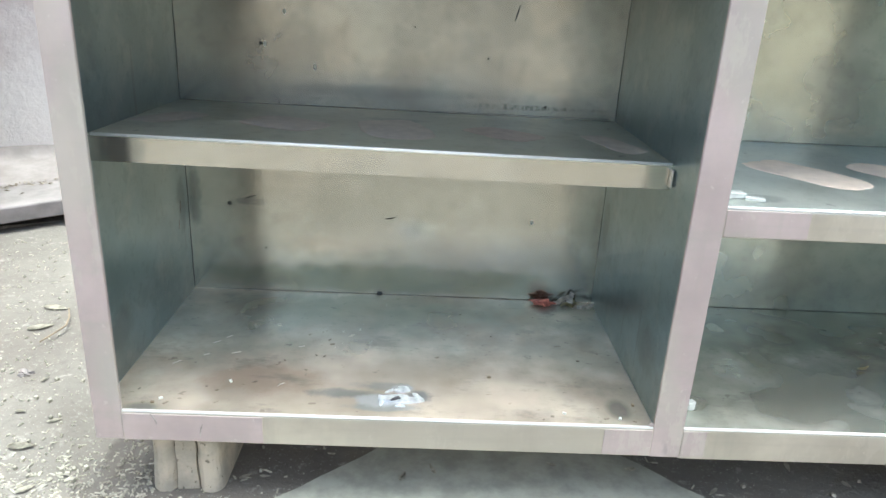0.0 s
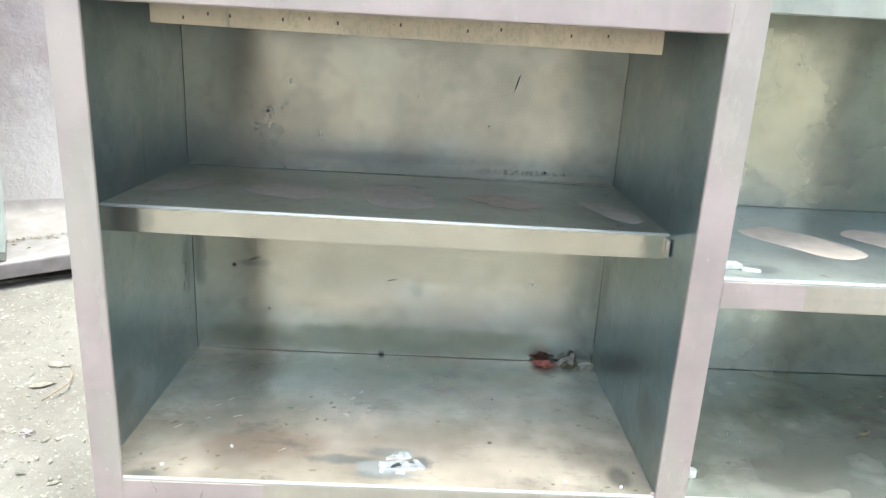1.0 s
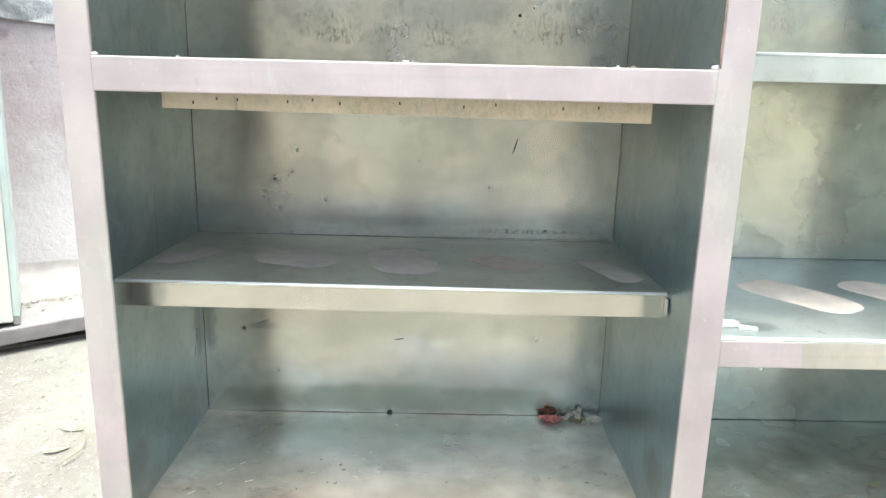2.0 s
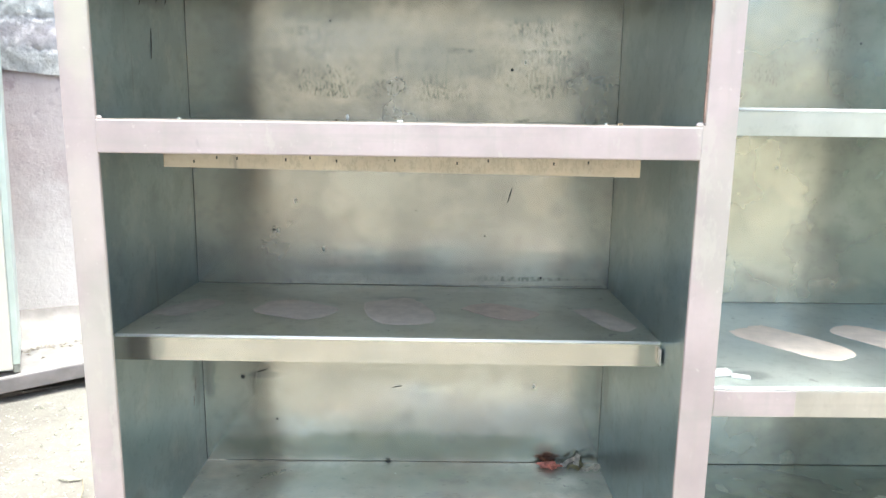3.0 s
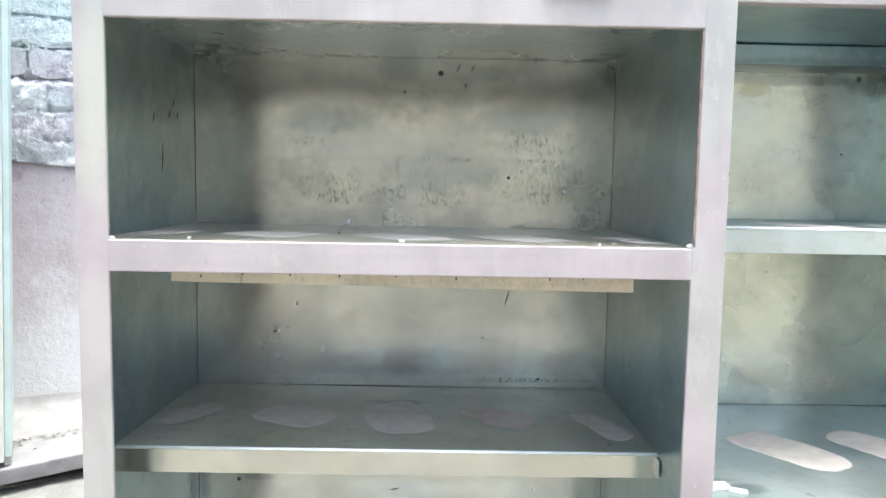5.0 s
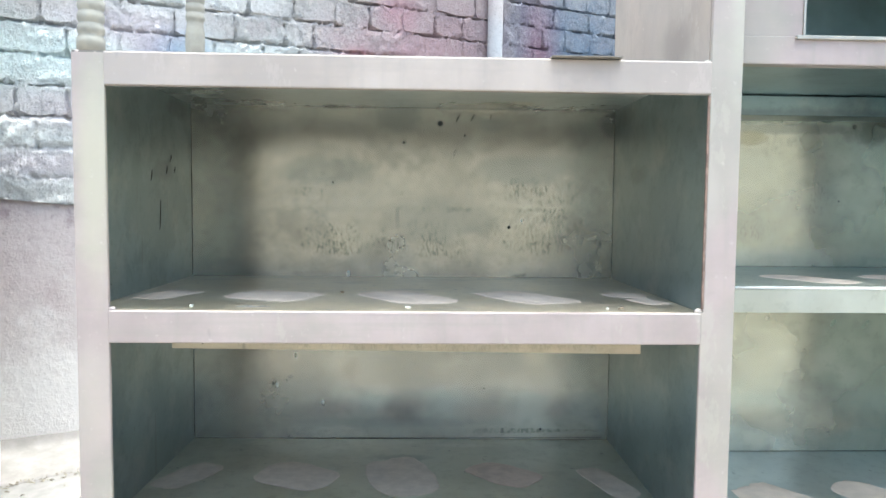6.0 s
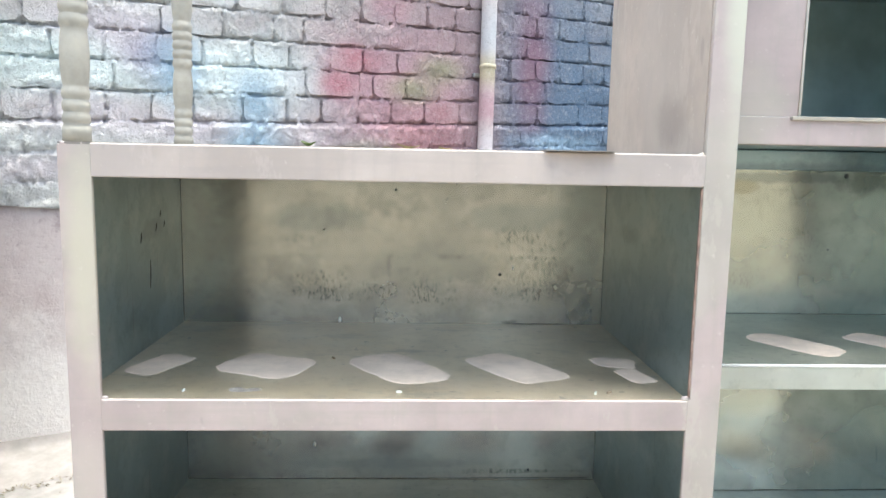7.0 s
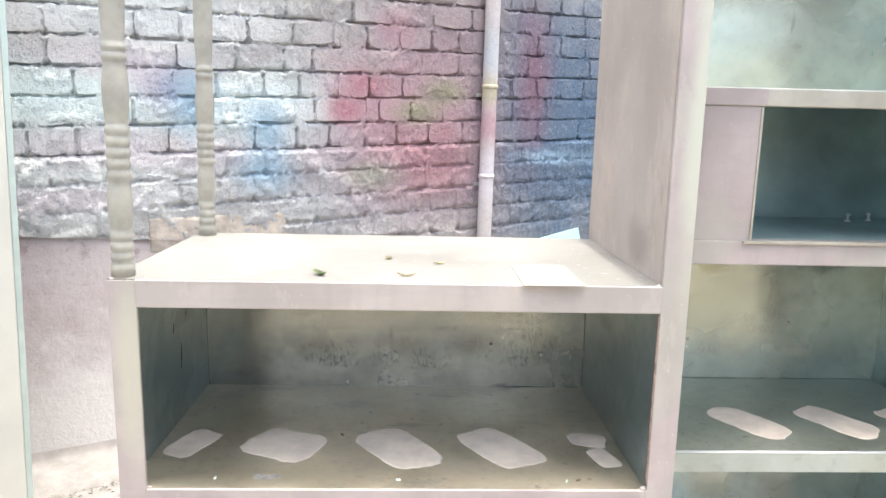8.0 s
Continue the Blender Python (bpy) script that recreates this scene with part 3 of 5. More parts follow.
def build_ground():
    dense = [i * 0.05 for i in range(-36, 49)]
    far = [2.8, 3.3, 4, 5, 7, 10, 16, 30, 60, 150, 400, 1200]
    xs = [-v for v in reversed(far)] + dense + far
    ys = [-v for v in reversed(far)] + [-1.5 + i * 0.05 for i in range(76)] + far
    bm = bmesh.new()
    grid = [[bm.verts.new((x, y, ground_height(x, y))) for x in xs] for y in ys]
    for a, b in zip(grid, grid[1:]):
        for i in range(len(xs) - 1):
            bm.faces.new((a[i], a[i + 1], b[i + 1], b[i]))
    thing("ground", bm, EARTH, "dusty pale earth yard strewn with wood chips", "ground", kind="structure", smooth=True)


build_ground()


# ---- brick wall behind ----
def on_wall(u, out, z):
    p = ORIGIN + ALONG * u + OUT * out
    return Vector((p.x, p.y, z))


WALL_TURN = Matrix.Rotation(SLOPE, 4, "Z")


def course(row, u):
    """Height of a bed joint; the courses climb slightly."""
    return 1.325 + 0.107 * row + 0.033 * (u + 0.97)


# upright joints along the wall, course by course from below
JOINTS = {
    -1: (-0.21, 0.02, 0.29, 0.56, 0.92), 0: (-1.07, -0.91, -0.74, -0.59, -0.25, -0.07, 0.08, 0.25, 0.41, 0.58, 0.77, 1.24, 1.52),
    1: (-0.49, -0.32, 0.01, 0.32, 0.65, 1.07), 2: (-0.91, -0.57, -0.21, -0.06, 0.12, 0.27, 0.44, 0.61, 0.76, 1.06, 1.38),
    3: (-0.99, -0.32, 0.0, 0.29, 0.54), 4: (-0.27, -0.08, 0.10, 0.26, 0.42, 0.59, 0.74), 5: (0.19, 0.39, 0.59),
}


def dado_top(u):
    return 1.052 - 0.09 * (u + 0.98)


def build_wall():
    bm = box(-3.2, 3.6, 0.030, 0.24, 0.0, 2.75)
    bm.transform(Matrix.Translation(ORIGIN) @ WALL_TURN)
    wall = thing("wall_back", bm, MORTAR, "old brick wall with clouds of spray paint over a pink plaster dado", "wall", kind="structure")
    # upright joints of every course
    rnd = random.Random(5)
    cuts_of = {}
    for row in range(-8, 14):
        cuts = [-3.1 + rnd.uniform(0, 0.1)]
        known = sorted(JOINTS.get(row, ()))
        while cuts[-1] < 3.4:
            step_on = rnd.choice((0.15, 0.16, 0.17)) if row % 2 == 0 else rnd.choice((0.20, 0.22, 0.24, 0.16))
            ahead = [k for k in known if cuts[-1] + 0.05 < k < cuts[-1] + 0.31]
            if ahead:
                cuts.append(ahead[0])
            elif known and known[0] - 0.05 < cuts[-1] + step_on < known[0] + 0.05:
                cuts.append(known[0])
            else:
                cuts.append(cuts[-1] + step_on)
        cuts_of[row] = cuts
    # mortar: smeared nearly level, cracked and fallen out along the joints, thicker over the lower courses
    bm = bmesh.new()
    lines = []
    profile = (-0.014, -0.006, -0.0025, 0.0015, 0.005, 0.013, 0.022, 0.033, 0.045, 0.057, 0.069, 0.079, 0.087)
    for i in range(524):
        u = -1.40 + 0.006 * i
        line = []
        for row in range(-6, 9):
            near = min(abs(u - c + 0.004 * noise.noise((row * 2.2, c * 9, 1))) for c in cuts_of[row])
            smear = 0.004 if row < 0 else 0.0
            for off in profile:
                z = course(row, u) + off + 0.004 * noise.noise((u * 11, row * 3.1, 7)) + 0.003 * noise.noise((u * 47, row * 5.1, 3))
                lumpy = noise.noise((u * 7, z * 9, 2)) + 0.6 * noise.noise((u * 23, z * 23, 8))
                out = 0.0124 + smear + 0.0040 * noise.noise((u * 40, z * 40, 5)) + 0.0040 * noise.noise((u * 95, z * 95, 3)) + (0.009 if row < 0 else 0.0075) * max(-0.7, min(0.7, lumpy))
                gone = noise.noise((u * 8 + 20, row * 5.3, 4)) + 0.5 * noise.noise((u * 31, row * 2.3, 9))
                gone += 0.7 * noise.noise((u * 62, z * 62, 6))
                if -0.004 < off < 0.003:
                    out -= (0.022 if row > -1 else 0.011) * max(0.0, min(1.0, 0.62 - 2.0 * gone))
                elif -0.007 < off < 0.006:
                    out -= 0.012 * max(0.0, min(1.0, 0.25 - 2.0 * gone))
                elif off > 0.006 and near < 0.005:
                    out -= (0.015 if row > -1 else 0.006) * max(0.0, min(1.0, 0.45 - 2.2 * gone))
                if -0.010 < off < 0.014 and near < 0.013:
                    out -= 0.010 * max(0.0, min(1.0, 0.55 - 1.5 * gone))
                line.append(bm.verts.new(on_wall(u, out, max(z, dado_top(u) - 0.03))))
        lines.append(line)
    for one, two in zip(lines, lines[1:]):
        for k in range(len(one) - 1):
            if max(one[k + 1].co.z, two[k + 1].co.z) > dado_top(-1.45) - 0.75:
                bm.faces.new((one[k], two[k], two[k + 1], one[k + 1]))
    part("mortar", bm, MORTAR, wall, "uneven smeared mortar", smooth=True)
    # plaster dado with a ragged upper edge
    bm = bmesh.new()
    columns = [-3.2 + 0.05 * i for i in range(137)]
    rows = [0.0, 0.08, 0.16, 0.22, 0.28]
    grid = []
    for u in columns:
        top = dado_top(u) - 0.02 + 0.02 * noise.noise((u * 2, 3, 0)) + 0.012 * noise.noise((u * 13, 1, 0))
        line = [bm.verts.new(on_wall(u, 0.0145 + 0.002 * noise.noise((u * 4, z * 4, 1)), z)) for z in rows]
        line.append(bm.verts.new(on_wall(u, 0.0140, top - 0.08)))
        line.append(bm.verts.new(on_wall(u, 0.0085, top)))
        line.append(bm.verts.new(on_wall(u, -0.006, top + 0.035)))
        grid.append(line)
    for a, b in zip(grid, grid[1:]):
        for i in range(len(a) - 1):
            bm.faces.new((a[i], b[i], b[i + 1], a[i + 1]))
    part("plaster_dado", bm, PLASTER, wall, "worn pinkish plaster", smooth=True)
    # a lump of tan plaster above the dado
    bm = box(-0.68, -0.125, -0.017, 0.03, 0.94, 1.082, 0.008)
    bmesh.ops.subdivide_edges(bm, edges=[e for e in bm.edges if e.calc_length() > 0.05], cuts=14, use_grid_fill=True)
    for v in bm.verts:
        wear = 0.012 * noise.noise((v.co.x * 5, 0, 3)) + 0.003 * noise.noise((v.co.x * 40, 0, 5))
        if v.co.z > 1.05:
            v.co.z += wear
        if v.co.x > -0.16:
            v.co.x += 0.012 * noise.noise((0, v.co.z * 14, 2))
        v.co.y += 0.003 * noise.noise(v.co * 9)
    bm.transform(Matrix.Translation(ORIGIN) @ WALL_TURN)
    part("plaster_lump", bm, TAN_PLASTER, wall, "tan plaster smear with a broken end", smooth=True)
    # pieces last: brick meshes of a few lengths, each a little worn
    shapes = {}

    def brick_mesh(length, variant):
        key = (length, variant)
        if key not in shapes:
            # an uneven outline, with sloped sides
            dice = random.Random(variant * 31 + int(length * 1000))
            half, up = length / 2, 0.0490
            lower = [(-0.90, -0.93), (-0.48, -1), (0.02, -1), (0.5, -1), (0.90, -0.93)]
            outline = lower + [(1, -0.62), (1, 0.03), (1, 0.64)] + [(-x, -z) for x, z in lower] + [(-1, 0.62), (-1, -0.05), (-1, -0.64)]
            rim = [(x * half + dice.uniform(-0.006, 0.004), z * up + dice.uniform(-0.006, 0.004)) for x, z in outline]
            bm = bmesh.new()
            loops = [[bm.verts.new((x * k, y, z * m)) for x, z in rim] for k, m, y in ((1.02, 1.04, 0.02), (0.975, 0.945, -0.0128))]
            for one, two in zip(loops, loops[1:]):
                for i in range(16):
                    bm.faces.new((one[i], one[(i + 1) % 16], two[(i + 1) % 16], two[i]))
            bm.faces.new(loops[-1])
            shapes[key] = mesh_from("brick", bm, BRICK, smooth=False)
        return shapes[key]

    rest = bmesh.new()
    for row, cuts in cuts_of.items():
        for left, right in zip(cuts, cuts[1:]):
            length = round(right - left - rnd.uniform(0.006, 0.014), 2)
            mid = (left + right) / 2
            z = course(row, mid) + 0.0535 + rnd.uniform(-0.003, 0.003)
            if z < dado_top(mid) + 0.03 or z > 2.68:
                continue
            depth = rnd.uniform(-0.005, 0.004) - (0.003 if z < 1.3 else 0)
            m = Matrix.Translation(on_wall(mid, depth, z)) @ WALL_TURN @ Matrix.Rotation(radians(rnd.uniform(-1.2, 1.2)) - 0.033, 4, "Y")
            data = brick_mesh(length, rnd.randrange(4))
            if -1.2 < mid < 1.75 and z < 2.12:
                ob = new("brick", data)
                ob.parent = wall
                ob.matrix_basis = m
            else:
                n = len(rest.verts)
                rest.from_mesh(data)
                rest.verts.ensure_lookup_table()
                for v in rest.verts[n:]:
                    v.co = m @ v.co
    tagged(part("brickwork", rest, BRICK, wall), kind="stuff")
    return wall


def ledge_tilt(u):
    return -0.012 + max(-0.03, min(0.03, 0.06 * (u + 1.07)))


def build_ledge():
    """Raised concrete edge along the foot of the wall, with a plaster skirt run out over it."""
    bm = bmesh.new()
    add_box(bm, -2.6, 2.6, -0.50, -0.02, 0.085, 0.135, 0.006)
    bmesh.ops.subdivide_edges(bm, edges=[e for e in bm.edges if e.calc_length() > 0.3], cuts=30, use_grid_fill=True)
    for v in bm.verts:
        v.co.z += 0.004 * noise.noise(v.co * 5) + ledge_tilt(v.co.x)
        v.co.y += 0.006 * noise.noise(v.co * 7 + Vector((3, 0, 0)))
    bm.transform(Matrix.Translation(ORIGIN) @ WALL_TURN)
    ledge = thing("ledge", bm, LEDGE, "raised worn concrete edge along the foot of the wall", "ledge", kind="structure")
    bm = box(-2.6, 2.6, -0.45, -0.02, -0.04, 0.050)
    bm.transform(Matrix.Translation(ORIGIN) @ WALL_TURN)
    part("footing", bm, EARTH, ledge)
    # the skirt: a hollow curve down from the wall, broken off in a ragged line
    curve = ((0.215, 0.006), (0.190, 0.018), (0.175, 0.024), (0.165, 0.036), (0.159, 0.080), (0.154, 0.135), (0.148, 0.190), (0.141, 0.235), (0.137, 0.262), (0.120, 0.268))
    bm = bmesh.new()
    lines = []
    for i in range(261):
        u = -2.0 + 0.01 * i
        run = 0.020 * noise.noise((u * 9, 0, 1)) + 0.012 * noise.noise((u * 31, 2, 1)) + 0.006 * noise.noise((u * 80, 5, 1))
        lines.append([bm.verts.new(on_wall(u, out + run * max(0.0, (out - 0.2) / 0.068) + 0.004 * noise.noise((u * 5, z * 9, 3)), z + ledge_tilt(u) * min(1.0, out / 0.15) + 0.003 * noise.noise((u * 14, out * 14, 2)))) for z, out in curve])
    for one, two in zip(lines, lines[1:]):
        for k in range(len(curve) - 1):
            bm.faces.new((one[k], one[k + 1], two[k + 1], two[k]))
    part("plaster_skirt", bm, SKIRT, ledge, "pale plaster run out over the concrete edge", smooth=True)


def build_pipe():
    pipe = tagged(new("wall_pipe"), "upright plastic pipe painted over with spray colours", "pipe")
    bm = tube([on_wall(0.885 + 0.012 * i / 8 * 2.0, 0.052, 0.13 + 2.5 * i / 8) for i in range(9)], 0.036, 20)
    part("tube", bm, BRICK_SMOOTH, pipe, smooth=True)
    for z in (1.655, 1.22):
        bm = lathe([(0.0365, -0.010), (0.0405, -0.008), (0.0405, 0.008), (0.0365, 0.010)], 20)
        bm.transform(Matrix.Translation(on_wall(0.885 + 0.024 * (z - 0.13) / 2.5, 0.052, z)))
        part("collar", bm, BRICK_SMOOTH, pipe, smooth=True)
        bm = box(-0.05, 0.05, -0.006, 0.05, -0.009, 0.009, 0.003)
        bm.transform(Matrix.Translation(on_wall(0.89, 0.02, z - 0.04)) @ WALL_TURN)
        part("clamp", bm, STEEL, pipe)


BRICK_SMOOTH = masonry("painted_pipe", (0.56, 0.50, 0.50), (0.52, 0.46, 0.46), (0.56, 0.50, 0.50), 0.15, 0.001,
                       [("grey", 0.9, 1.80, 0.5, 0.12), ("gold", 0.9, 1.63, 0.5, 0.07), ("rose", 0.9, 1.46, 0.5, 0.10), ("lilac", 0.9, 1.22, 0.5, 0.12)])
build_ledge()
build_pipe()


def build_unseen_walls():
    """Unseen plain walls, added to close the yard and reflect light into the cabinet."""
    for name, x0, x1, y0, y1 in (("wall_front", -4.2, 5.2, -5.0, -4.8), ("wall_left", -4.2, -4.0, -4.8, 0.9), ("wall_right", 5.0, 5.2, -4.8, 4.6)):
        thing(name, box(x0, x1, y0, y1, -0.05, 2.15), UNSEEN_WALL, "unseen plain wall added to reflect light into the cabinet", "wall", kind="structure")


build_unseen_walls()


# ---- the steel cabinet ----
LEFT, MID, RIGHT = 0.042, 0.842, 1.472     # opening edges
MID2, END = 0.888, 1.515
BACK = 0.455
TOP = 1.223
TALL = 1.86

cabinet = tagged(new("steel_cabinet"), "unfinished zinc sheet cabinet with pink primer on its frame", "cabinet")


def rail(x0, x1, z0, z1, material, deep=0.040):
    return part("rail", add_box(bmesh.new(), x0, x1, 0.0003, 0.0003 + deep, z0, z1, 0.0018, 0), material, cabinet)


def post(x0, x1, z0, z1, material):
    bm = add_box(bmesh.new(), x0, x1, 0.0, 0.003, z0, z1, 0.0010, 2)
    for x in (x0, x1 - 0.002):
        add_box(bm, x, x + 0.002, 0.003, 0.006, z0, z1)
    return part("post", bm, material, cabinet, "folded front flange in pink primer")


def sheet(name, x0, x1, y0, y1, z0, z1, material, label=""):
    return part(name, box(x0, x1, y0, y1, z0, z1), material, cabinet, label)


def sleeve(owner, x0, x1, z0, z1, material=PINK):
    """Primer brushed round a joint, a hair proud of the tube's face."""
    return part("primer_patch", box(x0, x1, -0.0006, 0.004, z0, z1, 0.0004), material, owner, "pink primer brushed over a weld")


def lipped(name, x0, x1, front, z, drop, material, rise=0.0, lip_material=ZINC_LIP):
    """A folded shelf: level sheet, front lip and the return under it."""
    bm = add_box(bmesh.new(), x0, x1, front, BACK - 0.002, z - 0.002, z)
    bmesh.ops.subdivide_edges(bm, edges=[e for e in bm.edges if e.calc_length() > 0.1], cuts=11, use_grid_fill=True)
    lip = add_box(bmesh.new(), x0, x1, front, front + 0.002, z - drop, z - 0.002, 0.0006)
    add_box(lip, x0, x1, front + 0.002, front + 0.022, z - drop, z - drop + 0.002)
    for mesh in (bm, lip):
        for v in mesh.verts:
            v.co.z += rise * (v.co.y - front) / (BACK - front)
    shelf = part(name, bm, material, cabinet)
    part("lip", lip, lip_material, shelf, "bright folded front lip")
    return shelf


def folded_edge(owner, x0, x1, y, z, radius=0.0025):
    """The rounded fold along the front of a sheet, with its highlight painted in as a brighter colour."""
    return part("folded_edge", tube([(x0, y, z), (x1, y, z)], radius, 12), GLINT_ZINC, owner, "bright folded edge", smooth=True)


# frame tubes
post(0.0, LEFT, 0.119, TOP, LEFT_PRIMER)
post(MID, MID2, 0.117, 0.886, PINK)
post(MID + 0.0035, MID2, 0.886, TALL, HIGH_PRIMER)
post(RIGHT, END + 0.004, 0.114, TALL, PINK)
r_low = rail(LEFT, MID, 0.117, 0.1655, BARE)
rail(LEFT, MID, 0.8405, 0.8846, PINK)
rail(LEFT, MID + 0.004, 1.1815, TOP + 0.0022, BEIGE, 0.012)
r_low2 = rail(MID2, RIGHT, 0.114, 0.1655, BARE)
r_mid2 = rail(MID2, RIGHT, 0.4775, 0.5182, BARE)
# unseen top rail, deepened to keep direct sun off the tall shelf
part("header", box(MID2, RIGHT, 0.0003, 0.098, TALL - 0.042, TALL, 0.0018), PINK, cabinet)
sleeve(r_low, LEFT + 0.001, 0.250, 0.1190, 0.164)
sleeve(r_low, 0.767, MID - 0.001, 0.1190, 0.164)
sleeve(r_low2, MID2 + 0.001, 0.925, 0.1190, 0.164)
sleeve(r_mid2, MID2 + 0.001, 1.005, 0.4790, 0.517)

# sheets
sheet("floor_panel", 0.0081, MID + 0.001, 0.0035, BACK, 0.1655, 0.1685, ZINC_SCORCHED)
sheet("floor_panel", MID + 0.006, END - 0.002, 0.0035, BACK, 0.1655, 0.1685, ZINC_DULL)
sheet("shelf_panel", 0.0081, MID + 0.001, 0.0035, BACK, 0.882, 0.885, ZINC_OLIVE, "zinc sheet dulled by a tan film of dust")
tall_shelf = sheet("shelf_panel", MID + 0.006, END - 0.002, 0.0035, BACK, 0.5182, 0.5209, ZINC_PALE)
for v in tall_shelf.data.vertices:
    v.co.z += 0.015 * v.co.y
shelf = lipped("shelf", 0.0082, MID + 0.0012, 0.104, 0.553, 0.039, ZINC_SHELF)
folded_edge(shelf, 0.0130, MID - 0.001, 0.1052, 0.5522)


def shelf_level(x, y):
    """Height of the middle shelf, which sits askew: higher and further out at its left end."""
    front = 0.553 + 0.0165 * (MID - x)
    return front + ((0.553 + 0.006 * (MID - x)) - front) * (y - 0.10) / 0.35


for piece in (shelf, *shelf.children):
    for v in piece.data.vertices:
        x, y, z = v.co
        v.co.y = y - 0.036 * (MID - x) * max(0.0, 1 - (y - 0.104) / 0.35)
        v.co.z = z - 0.553 + shelf_level(x, y)
shelf = lipped("shelf", MID + 0.007, END - 0.003, 0.086, 0.911, 0.038, ZINC_SHELF, 0.0, ZINC_PALE)
folded_edge(shelf, MID + 0.007, END - 0.003, 0.0872, 0.9102, 0.0026)
folded_edge(r_low, LEFT + 0.001, MID - 0.001, 0.0028, 0.1672)
folded_edge(r_low2, MID2 + 0.001, RIGHT - 0.001, 0.0028, 0.1672)
folded_edge(r_mid2, MID2 + 0.001, RIGHT - 0.001, 0.0028, 0.5199)
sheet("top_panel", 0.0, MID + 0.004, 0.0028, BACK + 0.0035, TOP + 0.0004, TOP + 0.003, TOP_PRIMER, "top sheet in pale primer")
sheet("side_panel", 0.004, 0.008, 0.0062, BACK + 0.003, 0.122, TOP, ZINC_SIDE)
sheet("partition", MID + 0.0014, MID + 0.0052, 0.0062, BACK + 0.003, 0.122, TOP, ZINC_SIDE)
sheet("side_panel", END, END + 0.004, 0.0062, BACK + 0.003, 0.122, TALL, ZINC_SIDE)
sheet("side_panel", MID + 0.0014, MID + 0.0052, 0.0062, BACK + 0.016, TOP + 0.0032, TALL, TAN_PRIMER, "upper side in beige primer")
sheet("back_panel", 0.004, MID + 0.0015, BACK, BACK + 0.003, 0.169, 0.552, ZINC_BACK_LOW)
sheet("back_panel", 0.004, MID + 0.0015, BACK, BACK + 0.003, 0.552, 0.882, ZINC_BACK_MID)
sheet("back_panel", 0.004, MID + 0.0015, BACK, BACK + 0.003, 0.885, TOP, ZINC_BACK_HIGH)
sheet("back_panel", MID + 0.0055, END, BACK, BACK + 0.003, 0.122, TALL, ZINC_BACK_RIGHT)

# locker set back in the tall side, with a dark inside
LOCK = 0.10
lock = part("locker_front", box(MID + 0.006, 1.024, LOCK, LOCK + 0.003, 1.285, 1.505), PINK, cabinet)
part("locker_front", box(1.360, END - 0.001, LOCK, LOCK + 0.003, 1.285, 1.505), PINK, cabinet)
low = part("locker_rail", box(MID + 0.006, END - 0.001, LOCK - 0.003, LOCK + 0.020, 1.243, 1.2845, 0.002), PINK, cabinet)
high = part("locker_rail", box(MID + 0.006, END - 0.001, LOCK - 0.003, LOCK + 0.020, 1.5055, 1.535, 0.002), BARE, cabinet)
part("primer_patch", box(MID + 0.008, 1.030, LOCK - 0.0038, LOCK, 1.507, 1.5335, 0.0004), PINK, high, "pink primer brushed over a weld")
part("lip", box(1.010, 1.366, LOCK - 0.008, LOCK + 0.004, 1.2795, 1.2852, 0.0008), BARE, low, "bright folded edge")
part("edge_strip", box(1.022, 1.0255, LOCK - 0.002, LOCK + 0.012, 1.286, 1.504), BARE, lock)
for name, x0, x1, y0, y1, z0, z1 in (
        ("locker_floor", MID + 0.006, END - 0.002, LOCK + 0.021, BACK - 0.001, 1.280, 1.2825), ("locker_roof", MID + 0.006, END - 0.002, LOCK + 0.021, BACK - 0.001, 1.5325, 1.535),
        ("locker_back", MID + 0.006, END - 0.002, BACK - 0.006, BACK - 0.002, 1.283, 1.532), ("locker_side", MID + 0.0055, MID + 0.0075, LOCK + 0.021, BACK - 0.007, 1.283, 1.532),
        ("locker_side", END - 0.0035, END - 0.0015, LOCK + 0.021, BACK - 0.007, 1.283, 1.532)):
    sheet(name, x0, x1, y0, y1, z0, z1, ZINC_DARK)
sheet("locker_underside", MID + 0.006, END - 0.002, LOCK + 0.021, BACK - 0.001, 1.244, 1.246, ZINC_SIDE)
for x, y in ((1.372, 0.392), (1.432, 0.415)):
    bm = lathe([(0.006, 0), (0.006, 0.003), (0.0025, 0.004), (0.0025, 0.012), (0.0055, 0.013), (0.005, 0.017)], 12)
    bm.transform(Matrix.Translation((x, y, 1.2826)))
    part("bolt", bm, WHITE_CHIP, cabinet)

# stiffeners under the sheets
bm = bmesh.new()
add_box(bm, 0.097, 0.786, 0.080, 0.083, 0.8105, 0.8815, 0.0006)
add_box(bm, 0.097, 0.786, 0.083, 0.100, 0.8105, 0.8125)
for v in bm.verts:
    if v.co.z < 0.82:
        v.co.z += 0.010 * (0.786 - v.co.x)
part("stiffener", bm, ZINC_TAN, cabinet, "tan spotted folded strip under the middle rail")
sheet("ceiling_panel", 0.0081, MID + 0.001, 0.0135, BACK - 0.0001, TOP - 0.003, TOP - 0.0010, ZINC_CEILING)
part("stiffener", box(MID + 0.006, END - 0.002, 0.375, BACK - 0.001, 1.205, 1.243, 0.003), ZINC_SIDE, cabinet)

part("joint", box(MID + 0.0008, MID + 0.0034, 0.0006, 0.004, 0.890, 1.180), RUST, cabinet, "rusty joint between flange and partition")

